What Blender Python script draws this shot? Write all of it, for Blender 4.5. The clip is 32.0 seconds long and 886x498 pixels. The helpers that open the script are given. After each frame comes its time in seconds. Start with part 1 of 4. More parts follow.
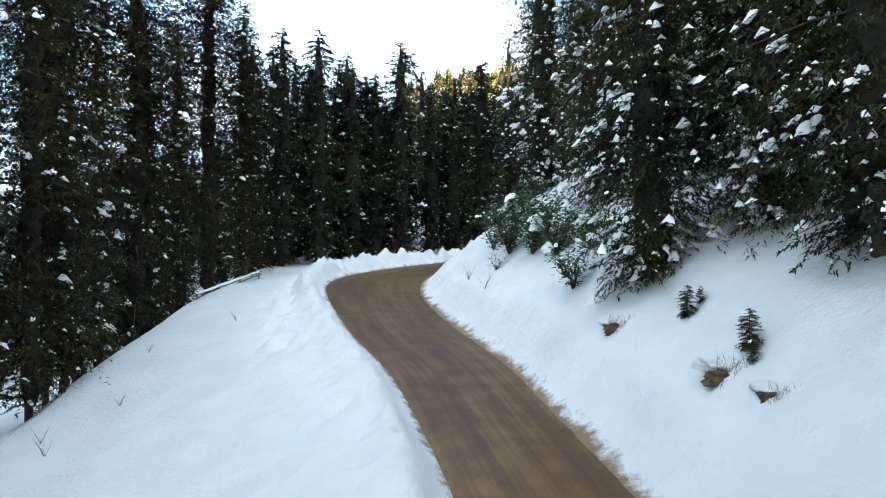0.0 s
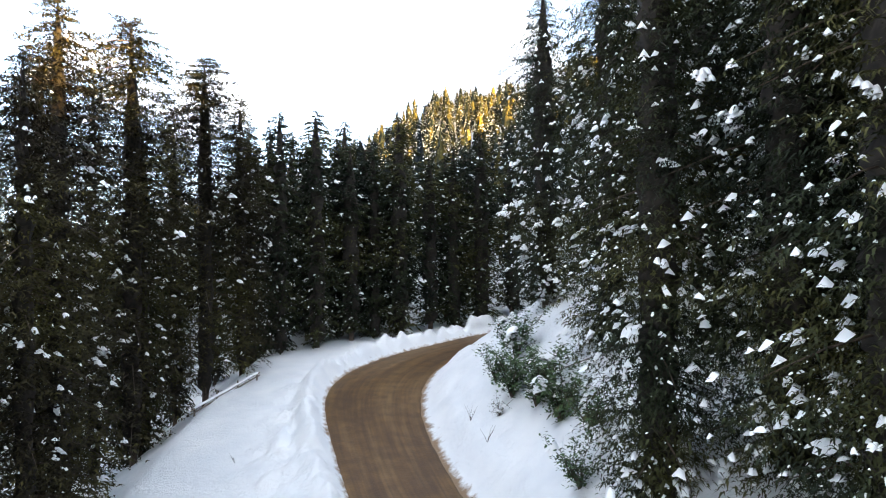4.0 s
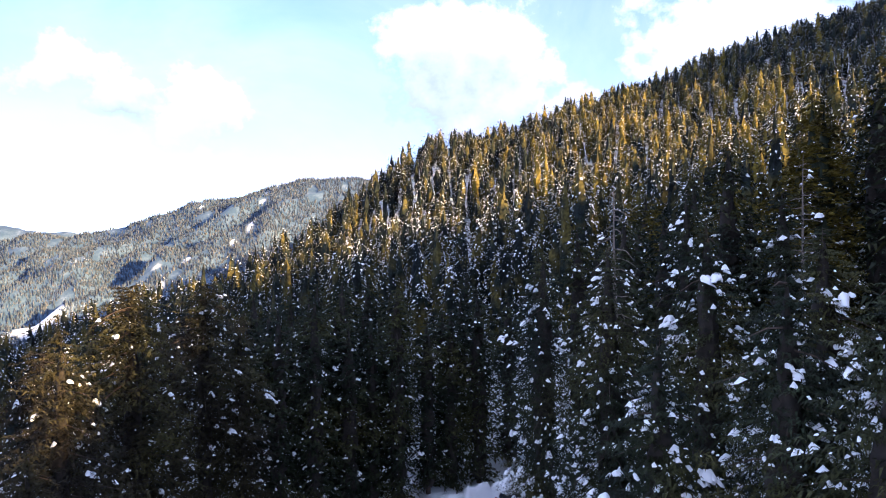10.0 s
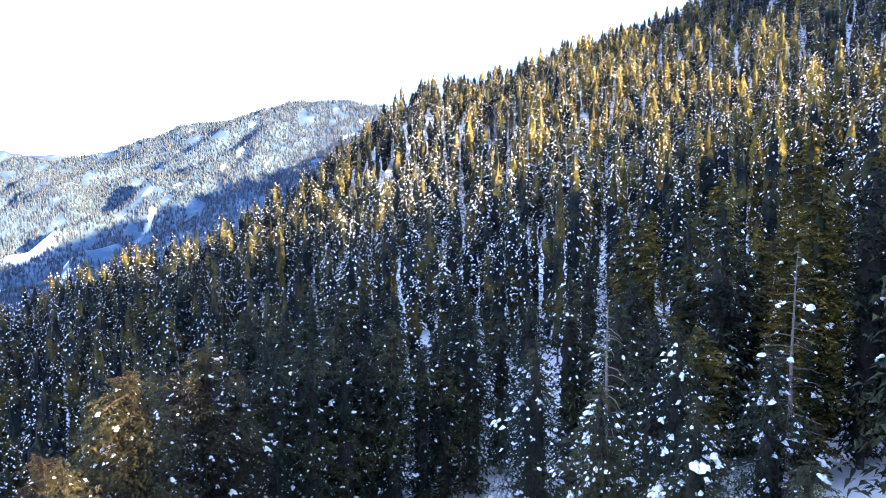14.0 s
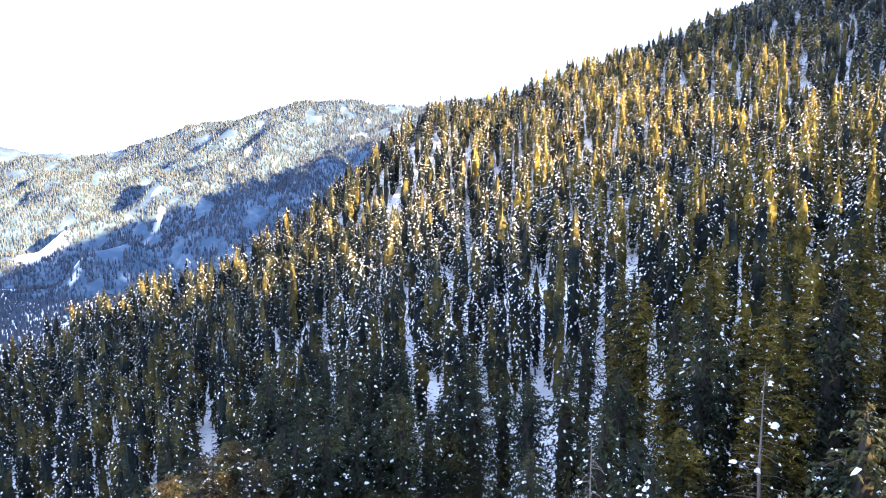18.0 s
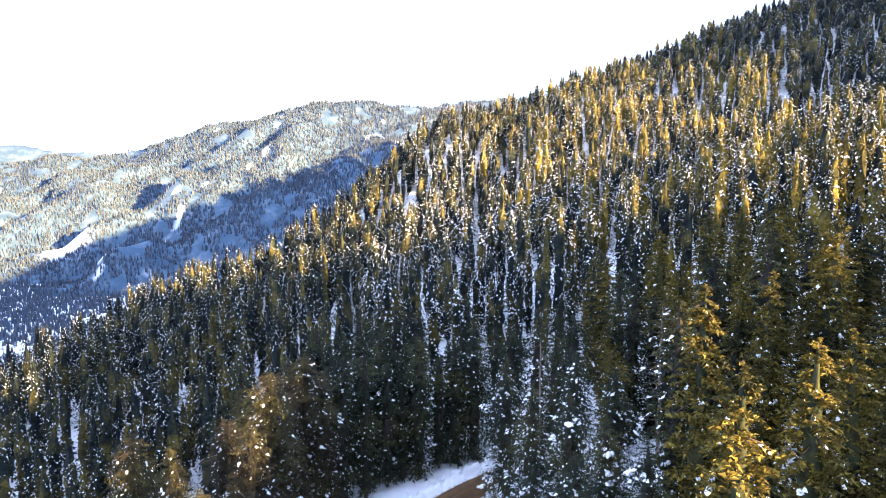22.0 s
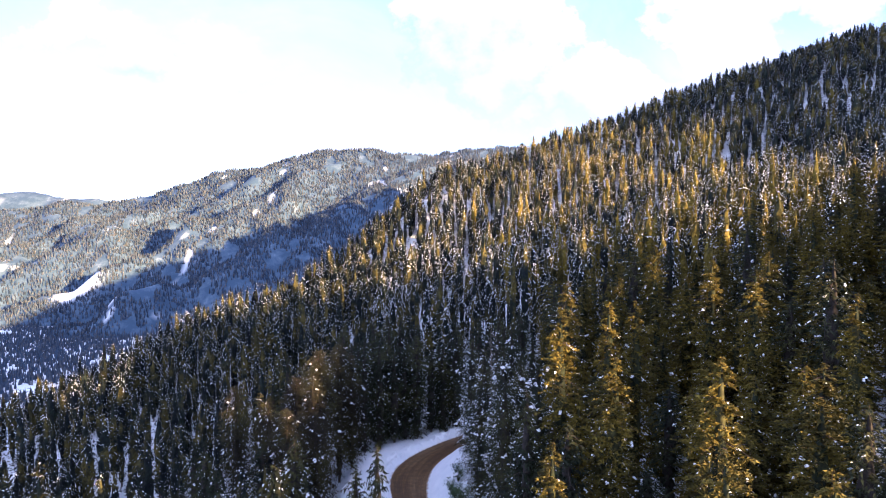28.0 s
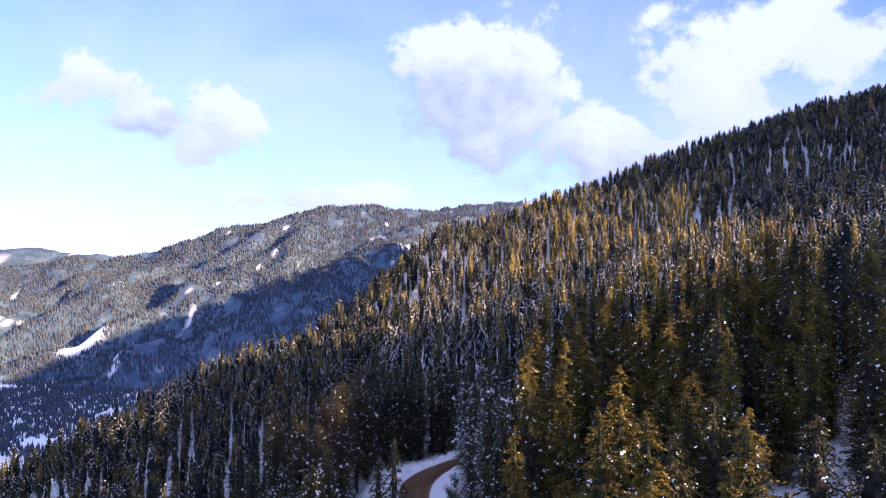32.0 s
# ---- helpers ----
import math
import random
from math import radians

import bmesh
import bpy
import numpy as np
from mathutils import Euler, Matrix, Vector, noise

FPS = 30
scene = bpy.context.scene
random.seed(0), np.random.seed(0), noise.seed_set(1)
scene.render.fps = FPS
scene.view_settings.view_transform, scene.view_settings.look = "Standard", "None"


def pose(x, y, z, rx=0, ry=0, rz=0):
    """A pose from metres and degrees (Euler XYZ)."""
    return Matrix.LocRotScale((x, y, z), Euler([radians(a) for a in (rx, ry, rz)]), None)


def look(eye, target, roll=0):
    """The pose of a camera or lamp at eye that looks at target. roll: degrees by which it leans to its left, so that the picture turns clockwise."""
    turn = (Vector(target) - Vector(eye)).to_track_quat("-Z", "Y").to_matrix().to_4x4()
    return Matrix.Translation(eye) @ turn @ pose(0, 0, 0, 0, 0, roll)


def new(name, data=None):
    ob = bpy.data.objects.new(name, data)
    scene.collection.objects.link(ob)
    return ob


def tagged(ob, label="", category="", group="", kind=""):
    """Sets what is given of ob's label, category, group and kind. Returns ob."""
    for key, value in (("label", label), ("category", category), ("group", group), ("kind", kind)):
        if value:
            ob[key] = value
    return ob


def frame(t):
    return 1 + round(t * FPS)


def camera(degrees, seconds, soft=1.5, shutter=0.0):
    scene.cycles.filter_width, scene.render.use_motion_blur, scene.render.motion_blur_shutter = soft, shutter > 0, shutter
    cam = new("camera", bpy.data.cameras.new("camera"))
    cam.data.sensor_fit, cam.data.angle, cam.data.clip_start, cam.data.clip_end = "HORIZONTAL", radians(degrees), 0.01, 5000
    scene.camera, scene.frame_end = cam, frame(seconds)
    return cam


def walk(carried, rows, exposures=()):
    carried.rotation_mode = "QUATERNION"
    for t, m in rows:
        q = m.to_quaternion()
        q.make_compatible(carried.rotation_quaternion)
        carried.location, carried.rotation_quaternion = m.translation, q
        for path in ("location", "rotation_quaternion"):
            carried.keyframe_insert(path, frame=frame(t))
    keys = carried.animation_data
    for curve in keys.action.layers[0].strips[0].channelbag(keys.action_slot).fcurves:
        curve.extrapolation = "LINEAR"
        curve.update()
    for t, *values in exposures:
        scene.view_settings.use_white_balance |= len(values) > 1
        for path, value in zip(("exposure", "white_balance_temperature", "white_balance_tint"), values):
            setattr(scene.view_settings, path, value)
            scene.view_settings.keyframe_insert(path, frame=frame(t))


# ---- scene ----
cam = camera(65.8, 32.0, soft=1.0)
PATH = [
    (0, pose(0.00, 0.00, 7.98, 90.33, -0.01, 0.81)),
    (0.5, pose(0.00, 0.46, 8.32, 90.33, -0.09, 0.81)),
    (1, pose(-0.00, 0.72, 9.00, 90.33, -0.06, 0.81)),
    (1.5, pose(-0.03, 0.78, 9.92, 90.39, 0.09, 0.75)),
    (2, pose(-0.09, 0.77, 10.96, 90.47, 0.24, 0.69)),
    (2.5, pose(-0.12, 0.75, 12.34, 90.47, 0.32, 0.66)),
    (3, pose(-0.14, 0.74, 14.14, 90.50, 0.37, 0.69)),
    (3.5, pose(-0.17, 0.76, 16.14, 90.56, 0.39, 0.66)),
    (5.5, pose(-0.33, 0.43, 24.27, 90.53, 0.40, 0.49)),
    (6, pose(-0.37, 0.41, 26.28, 90.50, 0.40, 0.43)),
    (6.5, pose(-0.42, 0.39, 28.27, 90.53, 0.42, 0.40)),
    (7, pose(-0.44, 0.39, 30.27, 90.53, 0.45, 0.37)),
    (7.5, pose(-0.45, 0.41, 32.26, 90.56, 0.43, 0.37)),
    (8, pose(-0.48, 0.41, 34.23, 90.56, 0.40, 0.35)),
    (8.5, pose(-0.51, 0.41, 36.20, 90.58, 0.40, 0.29)),
    (9, pose(-0.54, 0.39, 38.20, 90.55, 0.40, 0.23)),
    (9.5, pose(-0.60, 0.31, 40.24, 90.55, 0.41, 0.15)),
    (10, pose(-0.68, 0.18, 42.32, 90.49, 0.41, 0.06)),
    (10.5, pose(-0.76, 0.09, 44.35, 90.21, 0.39, -0.05)),
    (11, pose(-0.76, 0.10, 46.23, 89.49, 0.34, -0.10)),
    (11.5, pose(-0.73, 0.06, 48.03, 88.34, 0.32, -0.14)),
    (12, pose(-0.77, -0.11, 49.92, 86.94, 0.32, -0.24)),
    (12.5, pose(-0.86, -0.31, 51.90, 85.56, 0.32, -0.31)),
    (13, pose(-0.88, -0.27, 53.85, 84.70, 0.30, -0.36)),
    (13.5, pose(-0.80, 0.22, 55.73, 84.27, 0.27, -0.41)),
    (14, pose(-0.70, 0.94, 57.51, 83.92, 0.30, -0.52)),
    (14.5, pose(-0.63, 1.61, 59.22, 83.72, 0.33, -0.52)),
    (16.5, pose(-0.92, -0.13, 67.43, 83.52, 0.13, -0.72)),
    (17, pose(-0.72, -1.24, 68.90, 83.58, 0.20, -0.49)),
    (17.5, pose(-0.60, -2.93, 70.24, 83.58, 0.22, -0.20)),
    (18, pose(-0.57, -5.54, 71.16, 83.61, 0.21, 0.06)),
    (18.5, pose(-0.51, -9.07, 71.60, 83.62, 0.18, 0.29)),
    (19, pose(-0.38, -13.18, 71.75, 83.59, 0.12, 0.49)),
    (19.5, pose(-0.28, -17.58, 71.68, 83.59, 0.09, 0.66)),
    (20, pose(-0.20, -22.16, 71.45, 83.62, 0.06, 0.81)),
    (20.5, pose(-0.11, -26.97, 71.14, 83.65, 0.01, 0.89)),
    (21, pose(0.03, -31.96, 70.93, 83.65, -0.02, 1.01)),
    (21.5, pose(0.30, -36.98, 70.98, 83.62, -0.02, 1.12)),
    (22, pose(0.67, -41.92, 71.17, 83.63, -0.05, 1.21)),
    (22.5, pose(1.04, -46.87, 71.37, 83.63, -0.10, 1.30)),
    (23, pose(1.40, -51.81, 71.52, 83.63, -0.13, 1.35)),
    (23.5, pose(1.83, -56.74, 71.52, 83.63, -0.13, 1.41)),
    (24, pose(2.46, -61.92, 71.44, 83.66, -0.13, 1.50)),
    (24.5, pose(3.29, -67.43, 71.37, 83.72, -0.13, 1.35)),
    (26.5, pose(4.39, -87.54, 71.64, 85.29, -0.03, 1.30)),
    (27, pose(4.61, -92.73, 71.77, 86.15, -0.00, 1.32)),
    (27.5, pose(4.82, -97.98, 71.89, 87.10, 0.02, 1.31)),
    (28, pose(5.01, -103.22, 72.02, 87.39, 0.02, 1.30)),
    (28.5, pose(5.17, -108.57, 72.16, 87.36, 0.02, 1.30)),
    (29, pose(5.29, -114.15, 72.28, 88.82, -0.00, 1.34)),
    (29.5, pose(5.38, -119.84, 72.36, 91.37, -0.03, 1.37)),
    (30, pose(5.54, -125.41, 72.38, 92.03, -0.03, 1.36)),
    (30.5, pose(5.78, -130.77, 72.38, 92.03, -0.00, 1.36)),
    (31, pose(6.05, -135.90, 72.46, 92.00, 0.05, 1.36)),
    (31.5, pose(6.28, -140.93, 72.64, 91.97, 0.10, 1.33)),
    (32, pose(6.47, -145.97, 72.84, 91.92, 0.17, 1.33)),
]
EXPOSURES = [(0, 3.38, 5600, -1), (3.5, 3.43, 5900, 7), (6, 3.08, 6000, 13), (9, 2.38, 5150, 20), (10.5, 2.33, 4750, 26), (13, 2.92, 4350, 23), (17, 3.3, 4800, 20),
             (24.5, 3.13, 4900, 20), (27, 2.8, 4900, 22), (28, 2.48, 4850, 30), (30, 1.93, 4850, 42), (32, 1.88, 4750, 40)]
walk(cam, PATH, EXPOSURES)

# ---------------------------------------------------------------- light
SUN_TO = Vector((0.82, -0.57, 0.25)).normalized()
world = bpy.data.worlds.new("sky")
scene.world = world
world.use_nodes = True


def node_kit(tree):
    """Short helpers for one node tree: add a node, link two sockets."""
    def add(kind, **values):
        n = tree.nodes.new(kind)
        for key, value in values.items():
            n.inputs[key].default_value = value
        return n

    def link(a, b):
        tree.links.new(a, b)
    return add, link


def ramp(add, stops):
    n = add("ShaderNodeValToRGB")
    n.color_ramp.elements[0].position, n.color_ramp.elements[0].color = stops[0][0], (*stops[0][1], 1)
    n.color_ramp.elements[1].position, n.color_ramp.elements[1].color = stops[-1][0], (*stops[-1][1], 1)
    for at, colour in stops[1:-1]:
        n.color_ramp.elements.new(at).color = (*colour, 1)
    return n


def grey(v):
    return (v, v, v)


# cumulus ahead: sideways and upward slope of the view to it, half width, half height, how grey its underside is
CUMULUS = [(-0.208, 0.109, 0.125, 0.026, 0.25), (-0.455, 0.232, 0.08, 0.035, 0.8), (-0.555, 0.280, 0.11, 0.05, 0.3), (-0.355, 0.222, 0.075, 0.068, 0.45),
           (0.215, 0.190, 0.120, 0.055, 0.75), (0.520, 0.350, 0.17, 0.11, 0.15), (0.378, 0.275, 0.135, 0.125, 0.3), (0.031, 0.285, 0.14, 0.118, 0.85)]


def build_sky():
    tree = world.node_tree
    tree.nodes.clear()
    add, link = node_kit(tree)

    def calc(op, a, b=None, c=None, clamp=False):
        n = add("ShaderNodeMath")
        n.operation, n.use_clamp = op, clamp
        for k, v in enumerate((a, b, c)):
            if v is None:
                continue
            if isinstance(v, (int, float)):
                n.inputs[k].default_value = v
            else:
                link(v, n.inputs[k])
        return n.outputs[0]

    def blend(fac, a, b):
        n = add("ShaderNodeMix")
        n.data_type = "RGBA"
        for socket, v in ((n.inputs[0], fac), (n.inputs[6], a), (n.inputs[7], b)):
            if isinstance(v, tuple):
                socket.default_value = (*v, 1)
            else:
                link(v, socket)
        return n.outputs[2]

    sky = add("ShaderNodeTexSky")
    sky.sky_type, sky.sun_disc = "NISHITA", False
    sky.sun_elevation = math.asin(SUN_TO.z)
    sky.sun_rotation = math.atan2(SUN_TO.x, SUN_TO.y)
    sky.altitude, sky.dust_density, sky.ozone_density = 2400, 1.0, 0.8
    back = add("ShaderNodeBackground", Strength=0.066)
    cloud = add("ShaderNodeBackground", Strength=0.28)
    where = add("ShaderNodeTexCoord")
    flat = add("ShaderNodeMapping")
    flat.inputs["Scale"].default_value = (1.0, 1.0, 1.5)
    link(where.outputs["Generated"], flat.inputs["Vector"])
    puffs = add("ShaderNodeTexNoise", Scale=4.6, Detail=9.0, Roughness=0.52, Distortion=0.25)
    link(flat.outputs["Vector"], puffs.inputs["Vector"])
    broken = ramp(add, [(0.43, grey(0.68)), (0.54, grey(1.0))])
    link(puffs.outputs["Fac"], broken.inputs["Fac"])
    # ahead, over the valley: a thin veil with single cumulus clouds in it
    axes = add("ShaderNodeSeparateXYZ")
    link(where.outputs["Generated"], axes.inputs[0])
    depth = calc("MAXIMUM", axes.outputs[1], 0.05)
    aside, upward = calc("DIVIDE", axes.outputs[0], depth), calc("DIVIDE", axes.outputs[2], depth)
    ahead = calc("MULTIPLY_ADD", axes.outputs[1], 2.5, -0.6, True)
    wisps = add("ShaderNodeTexNoise", Scale=2.2, Detail=7.0, Roughness=0.6, Distortion=0.6)
    link(flat.outputs["Vector"], wisps.inputs["Vector"])
    thin = calc("MULTIPLY_ADD", upward, -1.4, 0.82)
    thin = calc("MULTIPLY_ADD", calc("SUBTRACT", wisps.outputs["Fac"], 0.5), 1.3, thin, True)
    shade = add("ShaderNodeTexNoise", Scale=9.0, Detail=7.0, Roughness=0.55)
    link(flat.outputs["Vector"], shade.inputs["Vector"])
    rag = add("ShaderNodeTexNoise", Scale=13.0, Detail=8.0, Roughness=0.6)
    link(where.outputs["Generated"], rag.inputs["Vector"])
    rough = calc("MULTIPLY_ADD", calc("SUBTRACT", rag.outputs["Fac"], 0.5), 2.0, calc("MULTIPLY", calc("SUBTRACT", shade.outputs["Fac"], 0.5), 2.2))
    cover, colour = thin, blend(calc("MULTIPLY_ADD", shade.outputs["Fac"], 1.6, -0.3, True), (0.86, 0.89, 0.95), (0.98, 0.985, 1.0))
    for cx, cz, rx, rz, dull in CUMULUS:
        u, v = calc("DIVIDE", calc("SUBTRACT", aside, cx), rx), calc("DIVIDE", calc("SUBTRACT", upward, cz), rz)
        far = calc("SQRT", calc("ADD", calc("MULTIPLY", u, u), calc("MULTIPLY", v, v)))
        body = calc("MULTIPLY_ADD", calc("SUBTRACT", calc("ADD", 1.0, rough), far), 2.6, 0.25, True)
        high = calc("MULTIPLY_ADD", calc("ADD", calc("MULTIPLY_ADD", u, 0.25, v), calc("MULTIPLY", rough, 1.3)), 0.75, 0.62, True)
        low = tuple(1 - dull * (1 - c) for c in (0.50, 0.53, 0.64))
        colour = blend(body, colour, blend(high, low, (1.0, 0.99, 0.985)))
        cover = calc("MAXIMUM", cover, body)
    tone = ramp(add, [(0.34, (0.72, 0.76, 0.84)), (0.52, (1.0, 0.985, 0.97))])
    link(shade.outputs["Fac"], tone.inputs["Fac"])
    link(blend(ahead, tone.outputs["Color"], colour), cloud.inputs["Color"])
    link(sky.outputs["Color"], back.inputs["Color"])
    mix = add("ShaderNodeMixShader")
    link(blend(ahead, broken.outputs["Color"], cover), mix.inputs[0])
    link(back.outputs[0], mix.inputs[1])
    link(cloud.outputs[0], mix.inputs[2])
    out = add("ShaderNodeOutputWorld")
    link(mix.outputs[0], out.inputs["Surface"])


build_sky()
lamp = bpy.data.lights.new("sun", "SUN")
lamp.energy, lamp.angle, lamp.color = 5.0, radians(0.6), (1.0, 0.61, 0.18)
sun = new("sun", lamp)
sun.matrix_world = look(SUN_TO * 200, (0, 0, 0))

# ---------------------------------------------------------------- materials


def material(name, build, rough=0.8, bump=0.0, bump_scale=8.0):
    m = bpy.data.materials.new(name)
    m.use_nodes = True
    tree = m.node_tree
    tree.nodes.clear()
    add, link = node_kit(tree)
    shader = add("ShaderNodeBsdfPrincipled", Roughness=rough)
    out = add("ShaderNodeOutputMaterial")
    link(shader.outputs[0], out.inputs["Surface"])
    build(add, link, shader)
    if bump:
        place = add("ShaderNodeTexCoord")
        grain = add("ShaderNodeTexNoise", Scale=bump_scale, Detail=5.0)
        link(place.outputs["Object"], grain.inputs["Vector"])
        relief = add("ShaderNodeBump", Strength=bump, Distance=0.1)
        link(grain.outputs["Fac"], relief.inputs["Height"])
        link(relief.outputs[0], shader.inputs["Normal"])
    return m


def noisy(scale, stops, detail=4.0, world_space=True):
    """A base colour from noise over the place, through a colour ramp."""
    def build(add, link, shader):
        where = add("ShaderNodeNewGeometry") if world_space else add("ShaderNodeTexCoord")
        n = add("ShaderNodeTexNoise", Scale=scale, Detail=detail)
        link(where.outputs["Position" if world_space else "Object"], n.inputs["Vector"])
        r = ramp(add, stops)
        link(n.outputs["Fac"], r.inputs["Fac"])
        link(r.outputs["Color"], shader.inputs["Base Color"])
    return build


def needles(dark, mid, light):
    """Conifer green: tree to tree by a broad noise, spray to spray by island."""
    def build(add, link, shader):
        where = add("ShaderNodeNewGeometry")
        n = add("ShaderNodeTexNoise", Scale=0.13, Detail=2.0)
        link(where.outputs["Position"], n.inputs["Vector"])
        r = ramp(add, [(0.34, dark), (0.48, mid), (0.64, light)])
        link(n.outputs["Fac"], r.inputs["Fac"])
        vary = add("ShaderNodeHueSaturation", Saturation=1.0, Value=1.0)
        spread = add("ShaderNodeMapRange")
        spread.inputs["To Min"].default_value, spread.inputs["To Max"].default_value = 0.65, 1.45
        link(where.outputs["Random Per Island"], spread.inputs["Value"])
        fine = add("ShaderNodeTexNoise", Scale=1.6, Detail=3.0)
        link(where.outputs["Position"], fine.inputs["Vector"])
        clump = add("ShaderNodeMapRange")
        for key, value in (("From Min", 0.3), ("From Max", 0.7), ("To Min", 0.45), ("To Max", 1.5)):
            clump.inputs[key].default_value = value
        link(fine.outputs["Fac"], clump.inputs["Value"])
        both = add("ShaderNodeMath")
        both.operation = "MULTIPLY"
        link(spread.outputs[0], both.inputs[0])
        link(clump.outputs[0], both.inputs[1])
        link(both.outputs[0], vary.inputs["Value"])
        link(r.outputs["Color"], vary.inputs["Color"])
        link(vary.outputs["Color"], shader.inputs["Base Color"])
        shader.inputs["Specular IOR Level"].default_value = 0.15
    return build


def plain(colour, metallic=0.0):
    def build(add, link, shader):
        shader.inputs["Base Color"].default_value = (*colour, 1)
        shader.inputs["Metallic"].default_value = metallic
    return build


def snow_look(add, link, shader):
    where = add("ShaderNodeNewGeometry")
    n = add("ShaderNodeTexNoise", Scale=0.35, Detail=6.0)
    link(where.outputs["Position"], n.inputs["Vector"])
    r = ramp(add, [(0.3, (0.80, 0.825, 0.855)), (0.7, (0.90, 0.91, 0.92))])
    link(n.outputs["Fac"], r.inputs["Fac"])
    # splashed mud beside the wheel tracks
    splash = add("ShaderNodeAttribute")
    splash.attribute_name = "mud_splash"
    spots = add("ShaderNodeTexNoise", Scale=1.1, Detail=9.0, Roughness=0.75)
    link(where.outputs["Position"], spots.inputs["Vector"])
    total = add("ShaderNodeMath")
    total.operation = "ADD"
    link(splash.outputs["Fac"], total.inputs[0])
    link(spots.outputs["Fac"], total.inputs[1])
    cut = ramp(add, [(0.80, grey(0.0)), (1.0, grey(0.95))])
    link(total.outputs[0], cut.inputs["Fac"])
    mix = add("ShaderNodeMix")
    mix.data_type = "RGBA"
    link(cut.outputs["Color"], mix.inputs[0])
    link(r.outputs["Color"], mix.inputs[6])
    mix.inputs[7].default_value = (0.23, 0.135, 0.055, 1)
    link(mix.outputs[2], shader.inputs["Base Color"])
    fine = add("ShaderNodeTexNoise", Scale=2.6, Detail=9.0, Roughness=0.72)
    link(where.outputs["Position"], fine.inputs["Vector"])
    relief = add("ShaderNodeBump", Strength=0.9, Distance=0.3)
    link(fine.outputs["Fac"], relief.inputs["Height"])
    link(relief.outputs[0], shader.inputs["Normal"])


def mud_look(add, link, shader):
    uv = add("ShaderNodeTexCoord")

    def streaks(across, along, detail):
        stretch = add("ShaderNodeMapping")
        stretch.inputs["Scale"].default_value = (across, along, 1.0)
        link(uv.outputs["UV"], stretch.inputs["Vector"])
        n = add("ShaderNodeTexNoise", Scale=1.0, Detail=detail, Roughness=0.55)
        link(stretch.outputs[0], n.inputs["Vector"])
        return n

    def times(a, b):
        mul = add("ShaderNodeMix")
        mul.data_type, mul.blend_type = "RGBA", "MULTIPLY"
        mul.inputs[0].default_value = 1.0
        link(a, mul.inputs[6])
        link(b, mul.inputs[7])
        return mul.outputs[2]

    band, fine = streaks(6.0, 0.035, 3.0), streaks(30.0, 0.10, 4.0)
    where = add("ShaderNodeNewGeometry")
    blot = add("ShaderNodeTexNoise", Scale=0.8, Detail=5.0)
    link(where.outputs["Position"], blot.inputs["Vector"])
    a = ramp(add, [(0.30, (0.060, 0.031, 0.008)), (0.5, (0.112, 0.062, 0.016)), (0.72, (0.175, 0.112, 0.045))])
    b = ramp(add, [(0.32, (0.76, 0.73, 0.68)), (0.68, (1.18, 1.15, 1.1))])
    c = ramp(add, [(0.35, (0.72, 0.68, 0.60)), (0.7, (1.15, 1.12, 1.08))])
    link(band.outputs["Fac"], a.inputs["Fac"])
    link(fine.outputs["Fac"], b.inputs["Fac"])
    link(blot.outputs["Fac"], c.inputs["Fac"])
    link(times(times(a.outputs["Color"], b.outputs["Color"]), c.outputs["Color"]), shader.inputs["Base Color"])
    pit = add("ShaderNodeTexNoise", Scale=5.0, Detail=6.0)
    link(where.outputs["Position"], pit.inputs["Vector"])
    relief = add("ShaderNodeBump", Strength=0.4, Distance=0.06)
    link(pit.outputs["Fac"], relief.inputs["Height"])
    link(relief.outputs[0], shader.inputs["Normal"])


SNOW = material("snow", snow_look, 0.6)
CLUMP = material("snow_clump", noisy(2.0, [(0.3, (0.80, 0.82, 0.85)), (0.7, (0.90, 0.90, 0.90))]), 0.65)
MUD = material("wet_mud", mud_look, 0.6)
NEEDLE = material("spruce_needles", needles((0.009, 0.013, 0.008), (0.022, 0.028, 0.013), (0.055, 0.053, 0.017)), 0.7)
NEEDLE_BROWN = material("brown_boughs", needles((0.020, 0.016, 0.010), (0.036, 0.031, 0.013), (0.062, 0.056, 0.016)), 0.8)
# needles of trees in the sun, its gold put into the base colour
NEEDLE_SUNLIT = material("sunlit_gold_needles", needles((0.040, 0.038, 0.010), (0.095, 0.076, 0.012), (0.155, 0.118, 0.015)), 0.7)
NEEDLE_FAR = material("far_needles", needles((0.005, 0.008, 0.010), (0.014, 0.019, 0.014), (0.080, 0.066, 0.016)), 0.75)
BARK = material("bark", noisy(3.0, [(0.3, (0.035, 0.024, 0.018)), (0.7, (0.10, 0.070, 0.050))]), 0.9, 0.6, 9.0)
DEADWOOD = material("grey_dead_wood", noisy(4.0, [(0.3, (0.12, 0.095, 0.075)), (0.7, (0.25, 0.21, 0.175))]), 0.9, 0.5, 9.0)
EARTH = material("bare_earth", noisy(5.0, [(0.3, (0.05, 0.032, 0.018)), (0.55, (0.12, 0.075, 0.04)), (0.75, (0.16, 0.13, 0.05))]), 0.95, 0.8, 14.0)
# crown inside: twigs made darker than bark, interior shade put into the colour
INNER = material("shaded_inner_twigs", noisy(3.0, [(0.3, (0.010, 0.008, 0.007)), (0.7, (0.034, 0.027, 0.020))]), 0.95)
LEAF = material("bush_leaves", needles((0.035, 0.065, 0.028), (0.055, 0.09, 0.038), (0.075, 0.11, 0.05)), 0.6)

# ---------------------------------------------------------------- numbers of the ground


def smooth(a, b, v):
    t = np.clip((v - a) / (b - a), 0, 1)
    return t * t * (3 - 2 * t)


